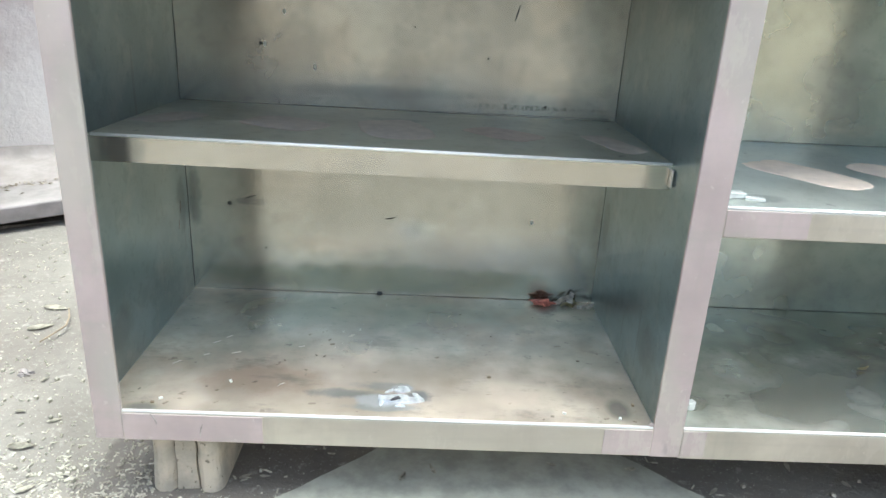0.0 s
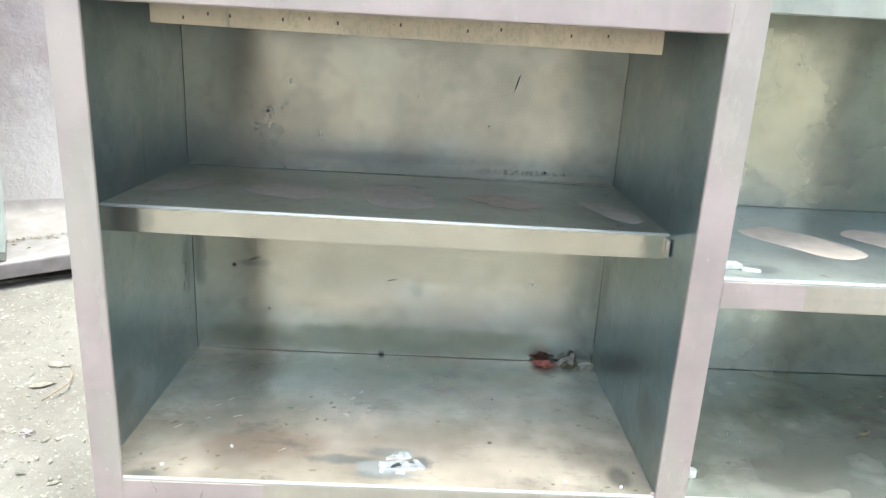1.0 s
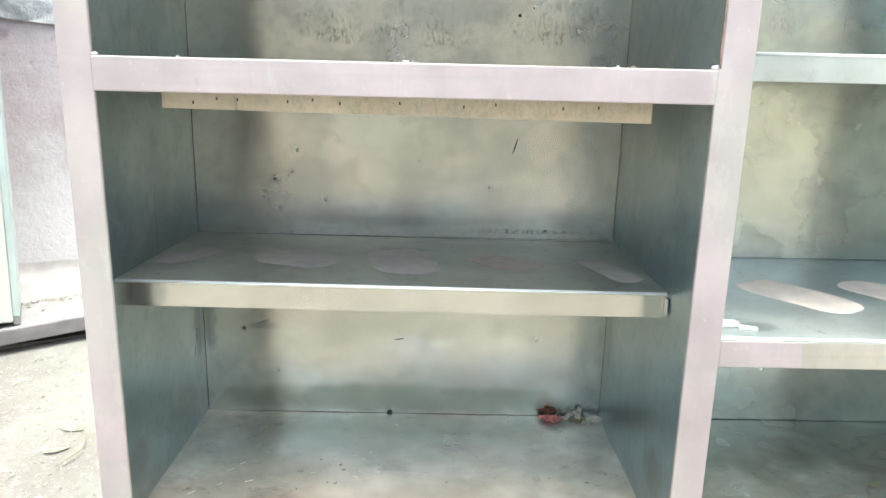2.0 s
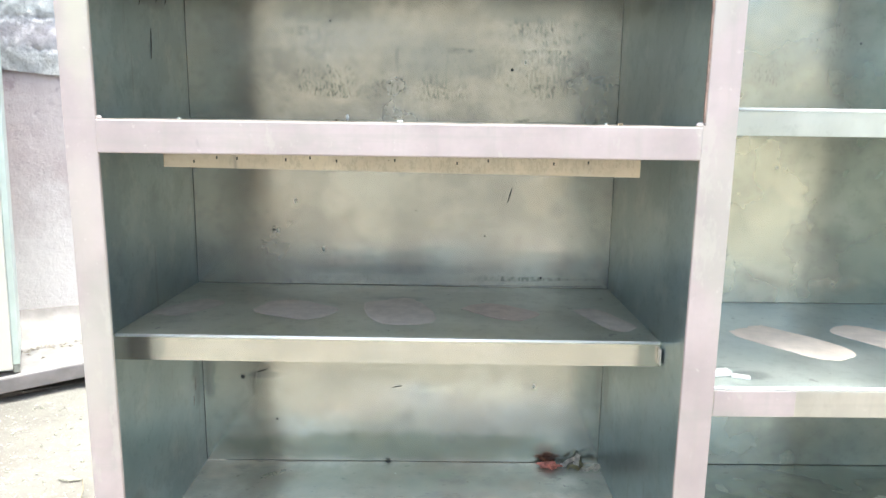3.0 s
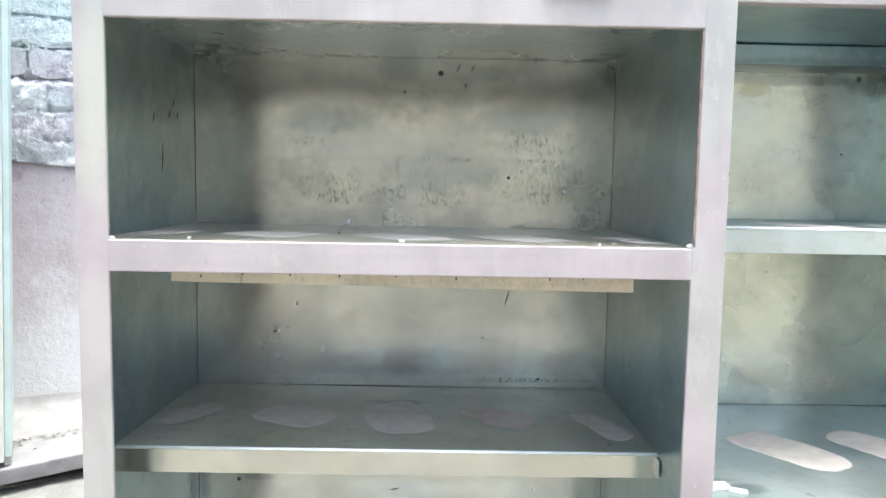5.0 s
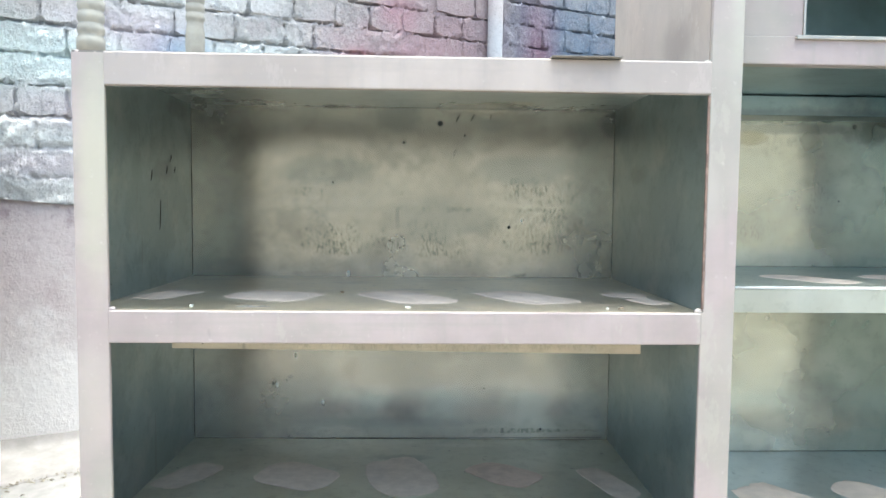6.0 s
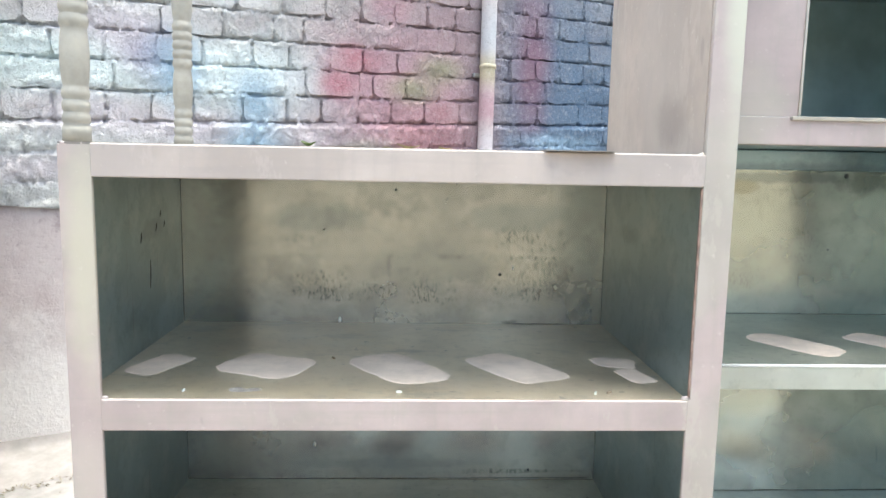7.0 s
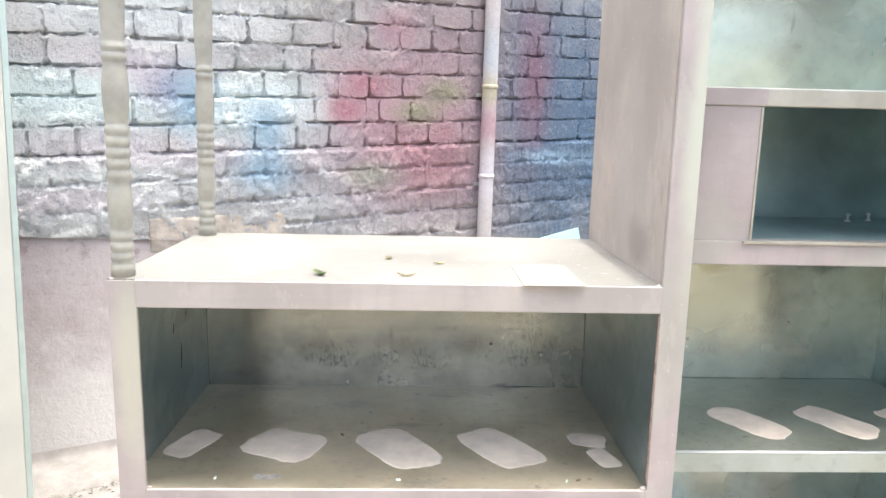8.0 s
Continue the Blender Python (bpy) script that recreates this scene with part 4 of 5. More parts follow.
# dark seams where sheets meet at the back
for z0, z1 in ((0.170, 0.551), (0.560, 0.880), (0.887, 1.215)):
    part("seam", box(0.0081, 0.0087, BACK - 0.0009, BACK - 0.0004, z0, z1), SEAM, cabinet)
    part("seam", box(MID + 0.0008, MID + 0.0013, BACK - 0.0009, BACK - 0.0004, z0, z1), SEAM, cabinet)
for x0, x1, z in ((0.05, 0.82, 0.1692), (0.02, 0.83, 0.5570), (0.665, 0.765, 0.8856), (0.24, 0.80, 1.2188), (MID + 0.03, END - 0.02, 0.5285), (MID + 0.03, END - 0.02, 0.1692), (MID + 0.03, END - 0.02, 0.9115)):
    part("seam", box(x0, x1, BACK - 0.0012, BACK - 0.0004, z, z + 0.0005), SEAM, cabinet)

# filler over the spot welds of the shelves
for i, (x, y, l, w, turn, lobed) in enumerate(((0.063, 0.163, 0.112, 0.064, 66, 0.06), (0.230, 0.160, 0.134, 0.116, -25, 0.05), (0.437, 0.148, 0.172, 0.100, -55, 0.05), (0.623, 0.152, 0.168, 0.098, -56, 0.05), (0.792, 0.184, 0.074, 0.052, -12, 0.12), (0.804, 0.112, 0.070, 0.044, -68, 0.10))):
    part("filler_patch", patch(x, y, 0.8851, l, w, turn, 20 + i, 0.0006, lobed, 4.5), PUTTY, cabinet, "pale pinkish filler daub")
for i, (x, y, l, w, turn) in enumerate(((0.064, 0.248, 0.125, 0.068, 66), (0.247, 0.250, 0.135, 0.112, -25), (0.428, 0.252, 0.180, 0.110, -72), (0.608, 0.265, 0.125, 0.088, -42), (0.785, 0.230, 0.140, 0.058, -68))):
    daub = patch(x, y, 0.0002, l, w, turn, 40 + i, 0.0005, 0.07, 4.0)
    for v in daub.verts:
        v.co.z += shelf_level(v.co.x, v.co.y)
    part("filler_patch", daub, BROWN_PUTTY if i == 3 else DULL_PUTTY, cabinet, "dull brownish filler daub" if i == 3 else "dull thin filler daub")
for i, (x, y, l, w, turn) in enumerate(((1.111, 0.213, 0.150, 0.088, -56), (1.290, 0.217, 0.150, 0.088, -57), (1.455, 0.220, 0.14, 0.08, -58))):
    part("filler_patch", patch(x, y, 0.9111, l, w, turn, 60 + i, 0.0006, 0.06, 4.5), PUTTY, cabinet, "pale pinkish filler daub")
    daub = patch(x - 0.010, y - 0.006, 0.5211, l * 1.26, w * 1.17, turn, 70 + i, 0.0006, 0.06, 4.5)
    for v in daub.verts:
        v.co.z += 0.015 * v.co.y
    part("filler_patch", daub, PUTTY, cabinet, "pale pinkish filler daub")

part("smudge", patch(0.222, 0.040, 0.8851, 0.040, 0.022, 10, 88, 0.0002, 0.4, 2), SMUDGE, cabinet, "grey speckled smudge")
for x, z, r in ((0.006, TOP + 0.001, 0.0035), (0.030, TOP + 0.001, 0.0025), (MID - 0.001, TOP + 0.002, 0.004), (MID - 0.002, 0.887, 0.005), (MID2 + 0.003, 0.520, 0.004), (LEFT + 0.003, 0.886, 0.004), (MID - 0.003, 0.171, 0.004)):
    bm = bmesh.new()
    bmesh.ops.create_icosphere(bm, subdivisions=2, radius=r)
    for v in bm.verts:
        v.co = v.co * (1 + 0.3 * noise.noise(v.co * 300 + Vector((x * 90, z * 90, 0))))
    bm.transform(Matrix.Translation((x, 0.004, z)) @ Matrix.Diagonal((1.2, 0.6, 0.8, 1)))
    part("weld_bead", bm, PINK, cabinet, "ground weld bead", smooth=True)
# scratches on the lower rail, dark marks in the sheets
for pts in (((0.084, 0.166), (0.090, 0.157), (0.0925, 0.150), (0.092, 0.142)), ((0.161, 0.150), (0.158, 0.141), (0.1565, 0.133), (0.156, 0.125))):
    part("scratch", tube([(x, -0.0004, z) for x, z in pts], [0.0004, 0.0010, 0.0010, 0.0004], 6), SMUDGE, r_low, "curved dark scratch")
for x, z, tall, lean in ((0.530, 1.201, 0.016, 0.004), (0.559, 1.2025, 0.014, 0.004), (0.595, 1.2035, 0.010, 0.001), (0.637, 0.743, 0.030, 0.004), (0.133, 0.371, 0.008, 0.012), (0.413, 0.338, 0.004, 0.010)):
    part("scratch", tube([(x - lean, BACK - 0.0002, z - tall / 2), (x, BACK - 0.0004, z), (x + lean, BACK - 0.0002, z + tall / 2)], [0.0005, 0.0015, 0.0005], 6), SEAM, cabinet, "dark scratch")
for y, z, tall in ((0.249, 1.074, 0.018), (0.320, 1.086, 0.014), (0.360, 1.088, 0.012), (0.286, 1.008, 0.050), (0.341, 1.108, 0.012), (0.396, 0.327, 0.020), (0.410, 0.358, 0.026)):
    part("scratch", tube([(0.0082, y - 0.003, z - tall / 2), (0.0084, y, z), (0.0082, y + 0.002, z + tall / 2)], [0.0004, 0.0010, 0.0004], 6), SEAM if z > 0.9 else SMUDGE, cabinet, "dark scratch")
for x, z in ((0.141, 0.826), (0.174, 0.832), (0.203, 0.831), (0.273, 0.830), (0.308, 0.833), (0.346, 0.829), (0.43, 0.831), (0.52, 0.828), (0.565, 0.832), (0.66, 0.829), (0.71, 0.831)):
    part("speck", box(x - 0.0012, x + 0.0012, 0.0794, 0.0802, z - 0.0022, z + 0.0022, 0.0003), SEAM, cabinet)
# scorched weld on the lower floor
weld = part("weld_bead", patch(0.452, 0.055, 0.1686, 0.052, 0.022, 8, 92, 0.0035, 0.45, 2), SCORCH, cabinet, "silvery burnt weld bead")
part("crater", patch(0.447, 0.051, 0.1722, 0.018, 0.007, 18, 93, 0.0012, 0.45, 2), CRATER, weld, "dark burnt crater")
for i, (x, y, l) in enumerate(((0.458, 0.084, 0.026), (0.437, 0.078, 0.012), (0.424, 0.052, 0.022), (0.480, 0.066, 0.016), (0.455, 0.036, 0.012))):
    part("spatter", patch(x, y, 0.1686, l, l * 0.5, 47 * i, 95 + i, 0.002, 0.4, 2), SCORCH, weld)

# nail heads, dents, holes and clips in the sheets
DENTS = ((0.210, 0.726, 0.0040), (0.173, 0.667, 0.0045), (0.264, 0.630, 0.0045), (0.700, 0.341, 0.0040), (0.315, 0.891, 0.0050), (0.66, 1.00, 0.003))
for x, z, r in ((0.165, 0.668, 0.0034), (0.589, 0.660, 0.0020), (0.450, 0.710, 0.0016), (0.634, 0.986, 0.0030), (0.495, 1.190, 0.0055), (0.091, 0.356, 0.0042), (0.160, 0.264, 0.0026), (0.705, 0.575, 0.0025), (0.424, 1.152, 0.0026), (0.544, 1.167, 0.0022), (0.284, 1.072, 0.0020), (1.305, 1.045, 0.0022), (1.331, 1.195, 0.005), (0.115, 0.44, 0.004)):
    bm = lathe([(r, 0), (r * 0.9, 0.0012), (r * 0.4, 0.0018)], 10)
    bm.transform(Matrix.Translation((x, BACK - 0.0002, z)) @ Matrix.Rotation(radians(90), 4, "X"))
    part("nail_head", bm, SEAM, cabinet)
# dents, each with the glint it catches put into its colour
for x, z, r in DENTS:
    bm = lathe([(r, 0), (r * 0.8, 0.0008), (r * 0.3, 0.0014)], 12)
    bm.transform(Matrix.Translation((x, BACK - 0.0002, z)) @ Matrix.Diagonal((0.7, 1, 1.2, 1)) @ Matrix.Rotation(radians(90), 4, "X"))
    part("dent", bm, GLINT_ZINC, cabinet, "punch dent with its glint in the colour", smooth=True)
part("clip", box(0.389, 0.399, BACK - 0.006, BACK - 0.0005, 0.1687, 0.1745, 0.001), SEAM, cabinet, "small dark clip at the back edge")
part("bracket", box(MID - 0.004, MID - 0.0008, 0.092, 0.103, 0.520, 0.546, 0.001), STEEL, cabinet, "bent steel tab")

# turned columns on the left corners of the top

def column_rings():
    def beads(low, high, count, radius):
        gap = (high - low) / count
        out = []
        for i in range(count):
            z = low + gap * (i + 0.5)
            out += [(radius - 0.0015, z - gap * 0.46), (radius, z - gap * 0.26), (radius + 0.0004, z), (radius, z + gap * 0.26), (radius - 0.0015, z + gap * 0.46)]
        return out

    def belly(low, high, neck, radius):
        return [(neck + (radius - neck) * math.sin(math.pi * i / 10) ** 0.7, low + (high - low) * i / 10) for i in range(11)]

    rings = [(0.0175, 0.0), (0.0175, 0.018)] + beads(0.022, 0.070, 3, 0.0165) + belly(0.073, 0.142, 0.0150, 0.0178)
    rings += beads(0.145, 0.228, 5, 0.0172) + belly(0.231, 0.315, 0.0152, 0.0186) + beads(0.318, 0.345, 2, 0.0170)
    rings += belly(0.348, 0.600, 0.0150, 0.0188) + [(0.0165, 0.61), (0.0165, TALL - TOP)]
    return rings


for x, y in ((0.0165, 0.022), (0.0245, 0.430)):
    bm = lathe(column_rings(), 28)
    bm.transform(Matrix.Translation((x, y, TOP + 0.003)) @ Matrix.Rotation(0.013, 4, "Y"))
    part("turned_column", bm, SPINDLE, cabinet, "turned ringed metal column", smooth=True)


# ---- supports under the cabinet ----
def build_block():
    """A ribbed concrete block standing on end."""
    outline = []
    for cx in (-0.034, 0.034):
        for i in range(9):
            a = math.pi + math.pi * i / 8
            outline.append((cx + 0.018 * math.cos(a), 0.018 * math.sin(a)))
        if cx < 0:
            outline += [(-0.0155, -0.010), (0.0155, -0.010)]
    outline += [(0.052, 0.15), (-0.052, 0.15)]
    bm = bmesh.new()
    loops = []
    for k in range(7):
        z = 0.1135 * k / 6
        grow = 1 + 0.10 * (1 - k / 6) ** 2
        loops.append([bm.verts.new((x * grow + 0.002 * noise.noise((x * 60, y * 60, z * 60)), y * grow + 0.003 * noise.noise((x * 50, z * 50, y * 50)), z - (0.02 if k == 0 else 0))) for x, y in outline])
    n = len(outline)
    for a, b in zip(loops, loops[1:]):
        for i in range(n):
            bm.faces.new((a[i], a[(i + 1) % n], b[(i + 1) % n], b[i]))
    bm.faces.new(loops[0][::-1])
    bm.faces.new(loops[-1])
    return thing("concrete_block", bm, CONCRETE, "ribbed pitted concrete block under the cabinet frame", "block", "blocks under the cabinet")


def build_slab():
    """A worn cement slab let into the earth, wider towards the front."""
    corners = [Vector(p) for p in ((0.10, -0.135, 0), (1.13, -0.115, 0), (0.80, 0.202, 0), (0.48, 0.209, 0))]
    outline = []
    for a, b in zip(corners, corners[1:] + corners[:1]):
        for k in range(12):
            p = a.lerp(b, k / 12)
            outline.append(p + noise.noise_vector(p * 25) * 0.006)
    bm = bmesh.new()
    low = [bm.verts.new((p.x, p.y, -0.03)) for p in outline]
    mid = [bm.verts.new((p.x, p.y, 0.006)) for p in outline]
    centre = Vector((0.62, 0.05, 0))
    top = [bm.verts.new((centre.x + (p.x - centre.x) * 0.985, centre.y + (p.y - centre.y) * 0.97, 0.009)) for p in outline]
    n = len(outline)
    for one, two in ((low, mid), (mid, top)):
        for i in range(n):
            bm.faces.new((one[i], one[(i + 1) % n], two[(i + 1) % n], two[i]))
    bm.faces.new(top)
    bm.faces.new(low[::-1])
    thing("cement_slab", bm, CEMENT, "pale worn cement slab let into the earth", "slab")


build_slab()
block = build_block()
block.matrix_basis = pose(0.118, 0.046, 0.0)
for x, y in ((1.40, 0.046), (0.122, 0.30), (1.40, 0.30)):
    copy_thing(block, pose(x, y, 0.0))


# ---- cupboard by the wall ----
def build_cupboard():
    cupboard = tagged(new("steel_cupboard"), "cream painted steel cupboard standing on the raised edge", "cupboard")
    m = Matrix.Translation(on_wall(-1.139, 0.488, 0.122)) @ WALL_TURN @ Matrix.Rotation(0.022, 4, "Y")
    for name, dims, material, label in (
            ("front", (-0.80, -0.0185, 0.0, 0.022, 0.012, 1.9), CREAM, "cream painted front"), ("side", (-0.0182, 0.0, 0.004, 0.24, 0.026, 1.9), PALE_GREEN, "pale green side"), ("foot", (-0.019, -0.001, 0.006, 0.03, 0.0, 0.0255), CEMENT, "grey foot"),
            ("side", (-0.80, -0.78, 0.023, 0.24, 0.0, 1.9), PALE_GREEN, "pale green side"), ("plinth", (-0.779, -0.021, 0.03, 0.05, 0.0, 0.06), PALE_GREEN, ""),
            ("top", (-0.80, 0.0, 0.0, 0.24, 1.901, 1.92), CREAM, ""), ("back", (-0.779, -0.021, 0.225, 0.24, 0.05, 1.9), PALE_GREEN, "")):
        bm = box(*dims, 0.003)
        bm.transform(m)
        part(name, bm, material, cupboard, label)
    bm = box(-0.405, -0.395, -0.0015, 0.001, 0.06, 1.89)
    bm.transform(m)
    part("door_gap", bm, SEAM, cupboard)
    bm = box(-0.38, -0.365, -0.03, 0.0, 0.95, 1.07, 0.003)
    bm.transform(m)
    part("handle", bm, STEEL, cupboard, "steel pull handle")


build_cupboard()


# ---- loose things ----
def crumple(name, x, y, z, size, material, label, category, seed, flat=0.5):
    bm = bmesh.new()
    bmesh.ops.create_icosphere(bm, subdivisions=3, radius=1.0)
    off = Vector((seed * 3.7, seed, 0))
    for v in bm.verts:
        k = 0.75 + 0.55 * noise.noise(v.co * 1.9 + off) + 0.25 * noise.noise(v.co * 5 + off)
        v.co = Vector((v.co.x * k * size[0], v.co.y * k * size[1], max(0.0, v.co.z * k * size[2] * flat + size[2] * 0.25)))
    bm.transform(Matrix.Translation((x, y, z)))
    return thing(name, bm, material, label, category)


crumple("rag", 0.736, 0.438, 0.1687, (0.026, 0.013, 0.012), RED_RAG, "crumpled red rag in the corner of the lower floor", "rag", 1, 0.9)


def curl(x, y, z, length, width, turn, seed, material):
    """A torn strip of paper, bent and curled."""
    rnd = random.Random(seed)
    bm = bmesh.new()
    rows, heading, p = [], 0.0, Vector((0, 0, 0))
    for i in range(9):
        side = Vector((0, 1, 0)) * width / 2 * (0.7 + 0.5 * rnd.random())
        lift = Vector((0, 0, 0.0008 + max(0.0, p.z)))
        rows.append([bm.verts.new(Vector((p.x, p.y, 0)) + lift - side), bm.verts.new(Vector((p.x, p.y, 0)) + lift + side * 0.8 + Vector((0, 0, 0.25 * width)))])
        heading += rnd.uniform(-0.9, 1.0)
        p = p + Vector((math.cos(heading * 0.6), rnd.uniform(-0.4, 0.4), math.sin(heading))) * length / 8
    for a, b in zip(rows, rows[1:]):
        bm.faces.new((a[0], b[0], b[1], a[1]))
    bmesh.ops.solidify(bm, geom=bm.faces[:], thickness=0.0005)
    bm.transform(pose(x, y, z, 0, 0, turn))
    return thing("scrap", bm, material, "torn curled scrap beside the red rag", "scrap")


for i, (x, y, length, turn) in enumerate(((0.762, 0.440, 0.026, 20), (0.776, 0.434, 0.024, -35), (0.789, 0.430, 0.022, 60), (0.796, 0.424, 0.026, -10), (0.806, 0.432, 0.018, 100), (0.826, 0.424, 0.024, 15))):
    curl(x, y, 0.1687, length * 1.3, 0.013, turn, 70 + i, DRY_LEAF if i in (1, 4) else WHITE_RAG)


def chip(x, y, z, sx, sy, sz, turn, material, name="chip", label="small white chip of filler on the sheet", category="chip"):
    bm = box(-sx / 2, sx / 2, -sy / 2, sy / 2, 0, sz, min(sx, sy, sz) * 0.2)
    for v in bm.verts:
        v.co += noise.noise_vector(v.co * 90 + Vector((x * 40, y * 40, 0))) * min(sx, sy, sz) * 0.2
    bm.transform(pose(x, y, z, 0, 0, turn))
    return thing(name, bm, material, label, category)


chip(0.915, 0.055, 0.1686, 0.014, 0.012, 0.016, 15, WHITE_CHIP)
chip(0.915, 0.050, 0.5218, 0.032, 0.016, 0.008, 10, WHITE_CHIP, "scrap", "pale folded scrap on the sheet", "scrap")
chip(0.942, 0.040, 0.5216, 0.026, 0.012, 0.004, -20, WHITE_CHIP, "scrap", "bluish bent scrap beside a pale one", "scrap")
for i, (x, y) in enumerate(((0.080, 0.023), (0.088, 0.035), (0.795, 0.020), (0.845 - 0.02, 0.06), (0.18, 0.09), (0.71, 0.03), (0.60, 0.13))):
    chip(x, y, 0.1686, 0.006, 0.004, 0.003, 31 * i, WHITE_CHIP if i % 3 else TWIG)
# crumbs and flakes lying on the lower floor
CRUMBS = ((0.279, 0.262), (0.318, 0.244), (0.325, 0.228), (0.302, 0.186), (0.317, 0.183), (0.252, 0.164), (0.243, 0.154), (0.293, 0.135), (0.295, 0.121),
          (0.258, 0.088), (0.146, 0.075), (0.165, 0.064), (0.046, 0.061), (0.065, 0.024), (0.099, 0.024), (0.173, 0.031), (0.616, 0.281), (0.805, 0.227),
          (0.764, 0.198), (0.690, 0.022), (0.675, 0.012), (0.774, 0.020), (0.817, 0.015), (0.513, 0.193), (0.561, 0.372), (0.218, 0.093), (0.168, 0.126))
dice = random.Random(21)
for x, y in CRUMBS:
    long = dice.uniform(0.003, 0.009)
    chip(x, y, 0.1686, long, dice.uniform(0.002, 0.004), 0.0012, dice.uniform(-60, 90), CRUMB, "crumb", "dark crumb of rust and dirt on the lower floor", "crumb")
for x, y in ((0.121, 0.222), (0.116, 0.176), (0.137, 0.244), (0.164, 0.186), (0.075, 0.147), (0.261, 0.088), (0.272, 0.216)):
    chip(x, y, 0.1686, dice.uniform(0.006, 0.016), 0.0014, 0.0006, dice.uniform(10, 50), DULL_PUTTY, "flake", "pale flake on the lower floor", "flake")
for i, (x, y) in enumerate(((0.140, 0.035), (0.33, 0.20), (0.44, 0.03), (0.74, 0.03), (0.72, 0.028))):
    chip(x, y, 0.8851, 0.003, 0.008, 0.003, 40 * i, WHITE_CHIP if i % 2 == 0 else TWIG)


def leaf(x, y, z, length, width, turn, material, label, curl=0.3, fold=0.5):
    bm = bmesh.new()
    rows = []
    for i in range(9):
        t = i / 8
        w = width * math.sin(math.pi * min(1, 0.06 + 0.94 * t) ** 0.8) / 2 + 0.0006
        lift = curl * length * (t - 0.5) ** 2 * 2
        rows.append([bm.verts.new((length * (t - 0.5), s * w, lift + abs(s) * w * fold + 0.0008)) for s in (-1, -0.5, 0, 0.5, 1)])
    for a, b in zip(rows, rows[1:]):
        for k in range(4):
            bm.faces.new((a[k], a[k + 1], b[k + 1], b[k]))
    bmesh.ops.solidify(bm, geom=bm.faces[:], thickness=0.0004)
    bm.transform(pose(x, y, z, 0, 0, turn))
    return thing("leaf", bm, material, label, "leaf")


leaf(0.313, 0.045, TOP + 0.0032, 0.026, 0.014, -30, LEAF, "small curled green leaf on the cabinet top", 0.5)
leaf(0.450, 0.048, TOP + 0.0032, 0.034, 0.007, 5, DRY_LEAF, "dry curled leaf on the cabinet top")
leaf(0.415, 0.190, TOP + 0.0032, 0.020, 0.010, 60, DRY_LEAF, "dry curled leaf on the cabinet top")
leaf(0.505, 0.150, TOP + 0.0032, 0.024, 0.008, 20, DRY_LEAF, "dry curled leaf on the cabinet top")
leaf(1.285, 0.203, 0.1687, 0.030, 0.008, 25, DRY_LEAF, "dry leaf on the lower floor", 0.3)
for x, y, long, turn in ((-0.202, 0.133, 0.045, 5), (-0.380, 0.549, 0.055, 30), (-0.389, 0.639, 0.060, -10), (-0.142, 0.033, 0.030, 40), (-0.185, 0.214, 0.025, 30), (-0.255, 0.231, 0.020, 0), (-0.267, 0.343, 0.022, 70)):
    leaf(x, y, ground_height(x, y) + 0.002, long, long * 0.42, turn, STRAW, "curled pale dry leaf on the earth", 0.06, 0.1)
for i, (x, y) in enumerate(((0.236, 0.059), (0.204, 0.057), (0.462, 0.069), (0.512, 0.090), (0.718, 0.113), (0.855, 0.106), (0.982, 0.053), (1.144, 0.126), (1.227, 0.082))):
    leaf(x, y, 0.010, 0.018 + 0.004 * (i % 4), 0.006 + 0.002 * (i % 3), 37 * i, STRAW, "pale dry leaf on the ground under the cabinet", 0.1, 0.15)
crumple("stone", -0.316, 0.361, ground_height(-0.316, 0.361) - 0.002, (0.018, 0.013, 0.012), LEDGE, "small grey stone on the earth", "stone", 9, 0.9)
thing("card", box(0.628, 0.722, -0.012, 0.150, TOP + 0.0032, TOP + 0.0044), CARD, "thin pale card over the edge of the cabinet top", "card")
# a thin board leaning on the wall behind the cabinet, standing on one corner
bm = box(-0.45, 0.0, -0.003, 0.003, -0.723, 0.0, 0.0015)
bm.transform(Matrix.Translation((1.55, 0, 0.92)) @ Matrix.Rotation(radians(-8.5), 4, "Y"))
for v in bm.verts:
    v.co = on_wall(v.co.x, 0.022 + (0.92 - v.co.z) * 0.17 + v.co.y, v.co.z)
thing("board", bm, CYAN_PAINT, "pale cyan painted board leaning against the brick wall", "board")
bm = tube([(-0.345, 0.475, 0.015), (-0.325, 0.515, 0.022), (-0.318, 0.540, 0.024), (-0.330, 0.580, 0.024), (-0.352, 0.625, 0.026)], [0.0014, 0.0018, 0.002, 0.0018, 0.0012])
thing("twig", bm, TWIG, "thin curved dry twig on the earth", "twig", smooth=True)


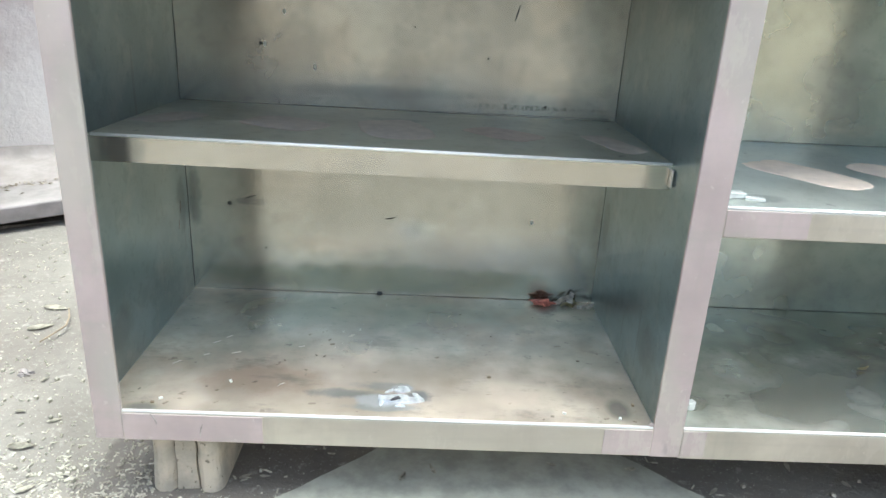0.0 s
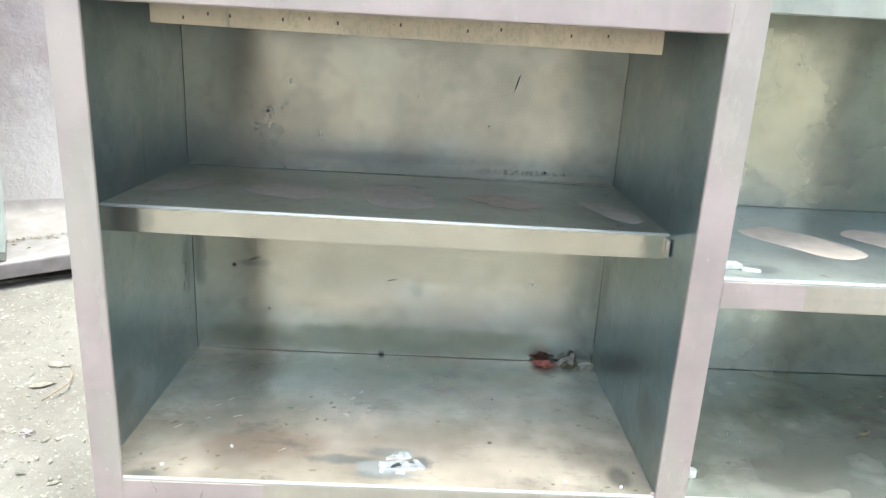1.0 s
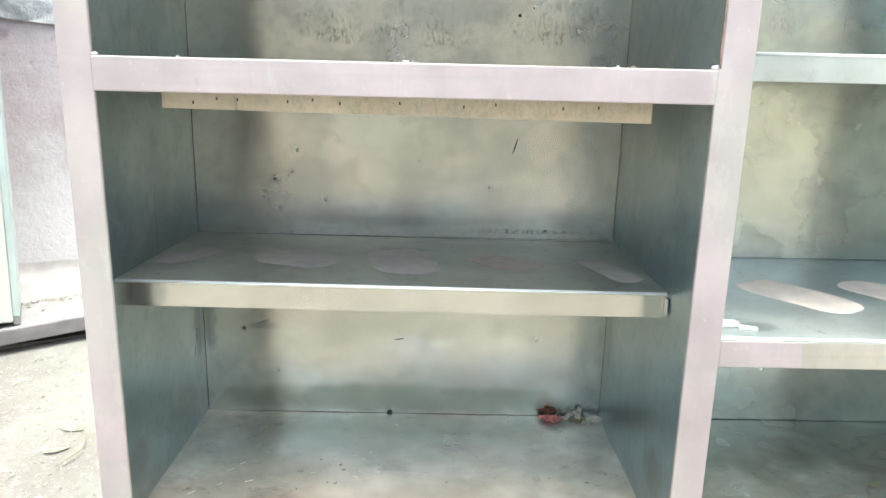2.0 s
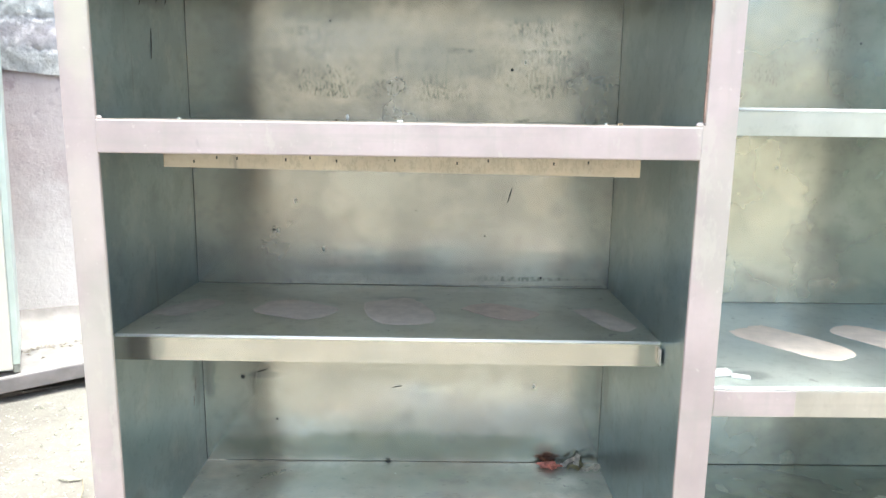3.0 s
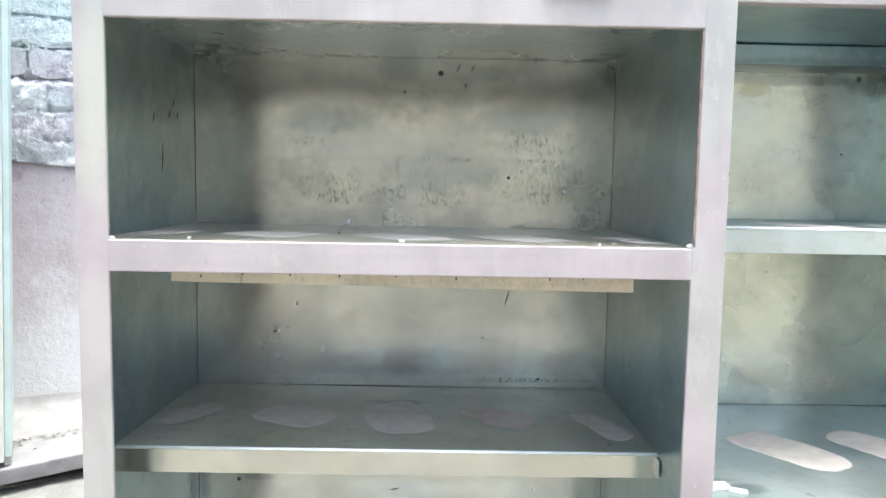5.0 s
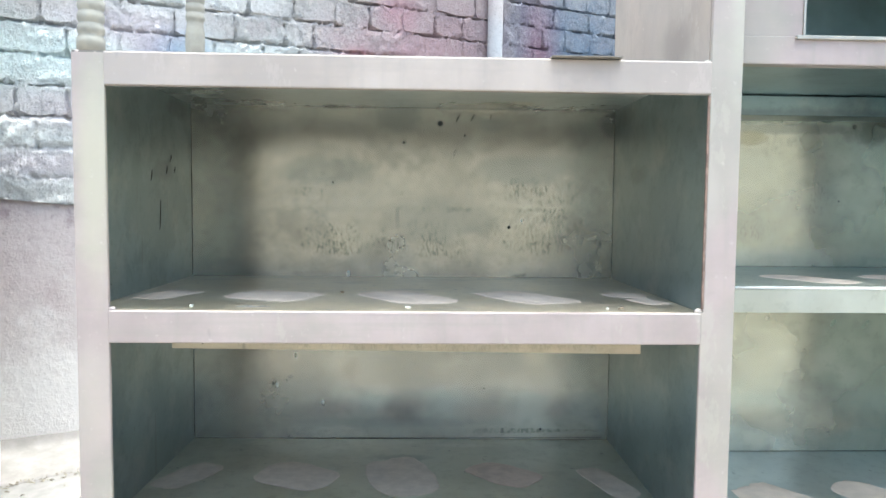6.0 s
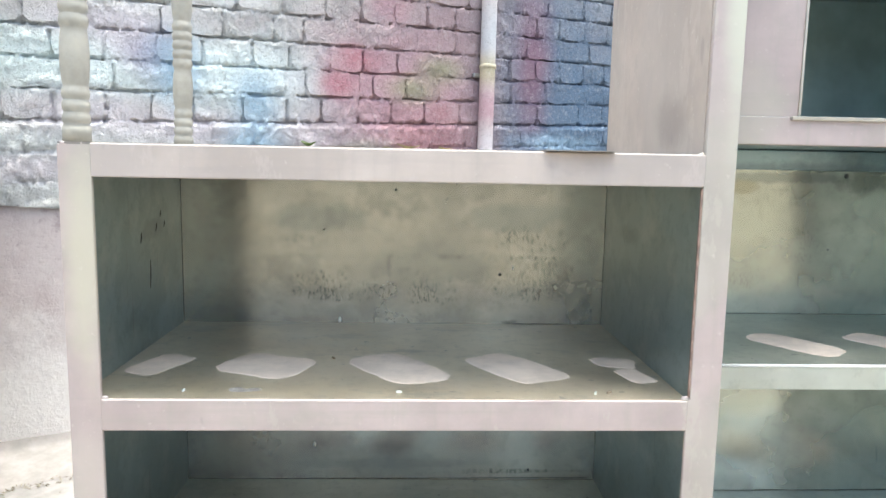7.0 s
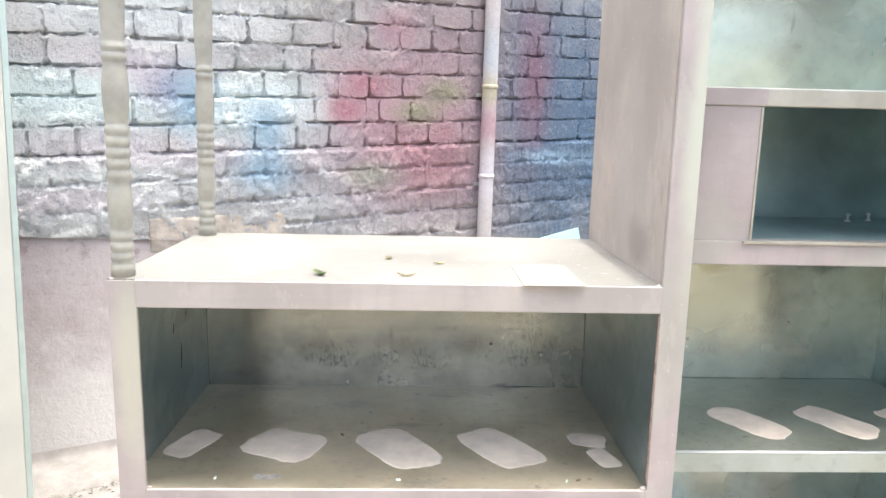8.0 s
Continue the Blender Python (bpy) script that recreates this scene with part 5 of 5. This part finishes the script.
def build_litter():
    """Wood shavings, leaf crumbs and pebbles on the earth and the ledge."""
    rnd = random.Random(11)
    bm = bmesh.new()
    for i in range(2900):
        if i < 2650:
            x, y = rnd.uniform(-0.75, 0.12), rnd.uniform(-0.35, 1.05)
            if i % 5 < 2:
                x, y = rnd.gauss(-0.06, 0.11), rnd.gauss(0.0, 0.09)
            z = ground_height(x, y)
        else:
            x, y = rnd.uniform(0.1, 1.3), rnd.uniform(-0.3, 0.35)
            z = ground_height(x, y)
        l, w, h = 0.003 + 0.016 * rnd.random() ** 2, rnd.uniform(0.0012, 0.0045), rnd.uniform(0.0008, 0.0025)
        if rnd.random() < 0.12:
            l, w, h = (rnd.uniform(0.003, 0.010),) * 2 + (rnd.uniform(0.003, 0.006),)
        m = pose(x, y, z + h * 0.3, rnd.uniform(-20, 20), rnd.uniform(-20, 20), rnd.uniform(0, 360))
        pts = [m @ Vector(p) for p in ((-l / 2, -w / 2, 0), (l / 2, -w / 3, 0), (l / 2, w / 2, 0), (-l / 3, w / 2, 0), (-l / 3, -w / 3, h), (l / 3, -w / 4, h), (l / 3, w / 3, h), (-l / 4, w / 3, h))]
        vs = [bm.verts.new(p) for p in pts]
        for q in ((4, 5, 6, 7), (0, 1, 5, 4), (1, 2, 6, 5), (2, 3, 7, 6), (3, 0, 4, 7)):
            bm.faces.new([vs[k] for k in q])
    thing("wood_chips", bm, STRAW, "pale wood chips and leaf crumbs on the earth", "litter", kind="stuff")
    bm = bmesh.new()
    for i in range(260):
        u, o = rnd.uniform(-1.5, -0.3), 0.275 + rnd.gauss(0, 0.016)
        if i % 6 == 0:
            o = rnd.uniform(0.28, 0.46)
        if o > 0.47:
            continue
        l, w = rnd.uniform(0.005, 0.022), rnd.uniform(0.002, 0.005)
        m = Matrix.Translation(on_wall(u, o, 0.139 + ledge_tilt(u))) @ pose(0, 0, 0, rnd.uniform(-15, 15), rnd.uniform(-15, 15), rnd.uniform(0, 360))
        vs = [bm.verts.new(m @ Vector(p)) for p in ((-l / 2, -w / 2, 0), (l / 2, -w / 3, 0), (l / 2, w / 2, 0), (-l / 3, w / 2, 0), (0, 0, 0.004))]
        for q in ((0, 1, 4), (1, 2, 4), (2, 3, 4), (3, 0, 4)):
            bm.faces.new([vs[k] for k in q])
    thing("leaf_litter", bm, CRUMB, "brown dry leaf litter lying along the plaster on the raised edge", "litter", kind="stuff")


build_litter()
build_wall()
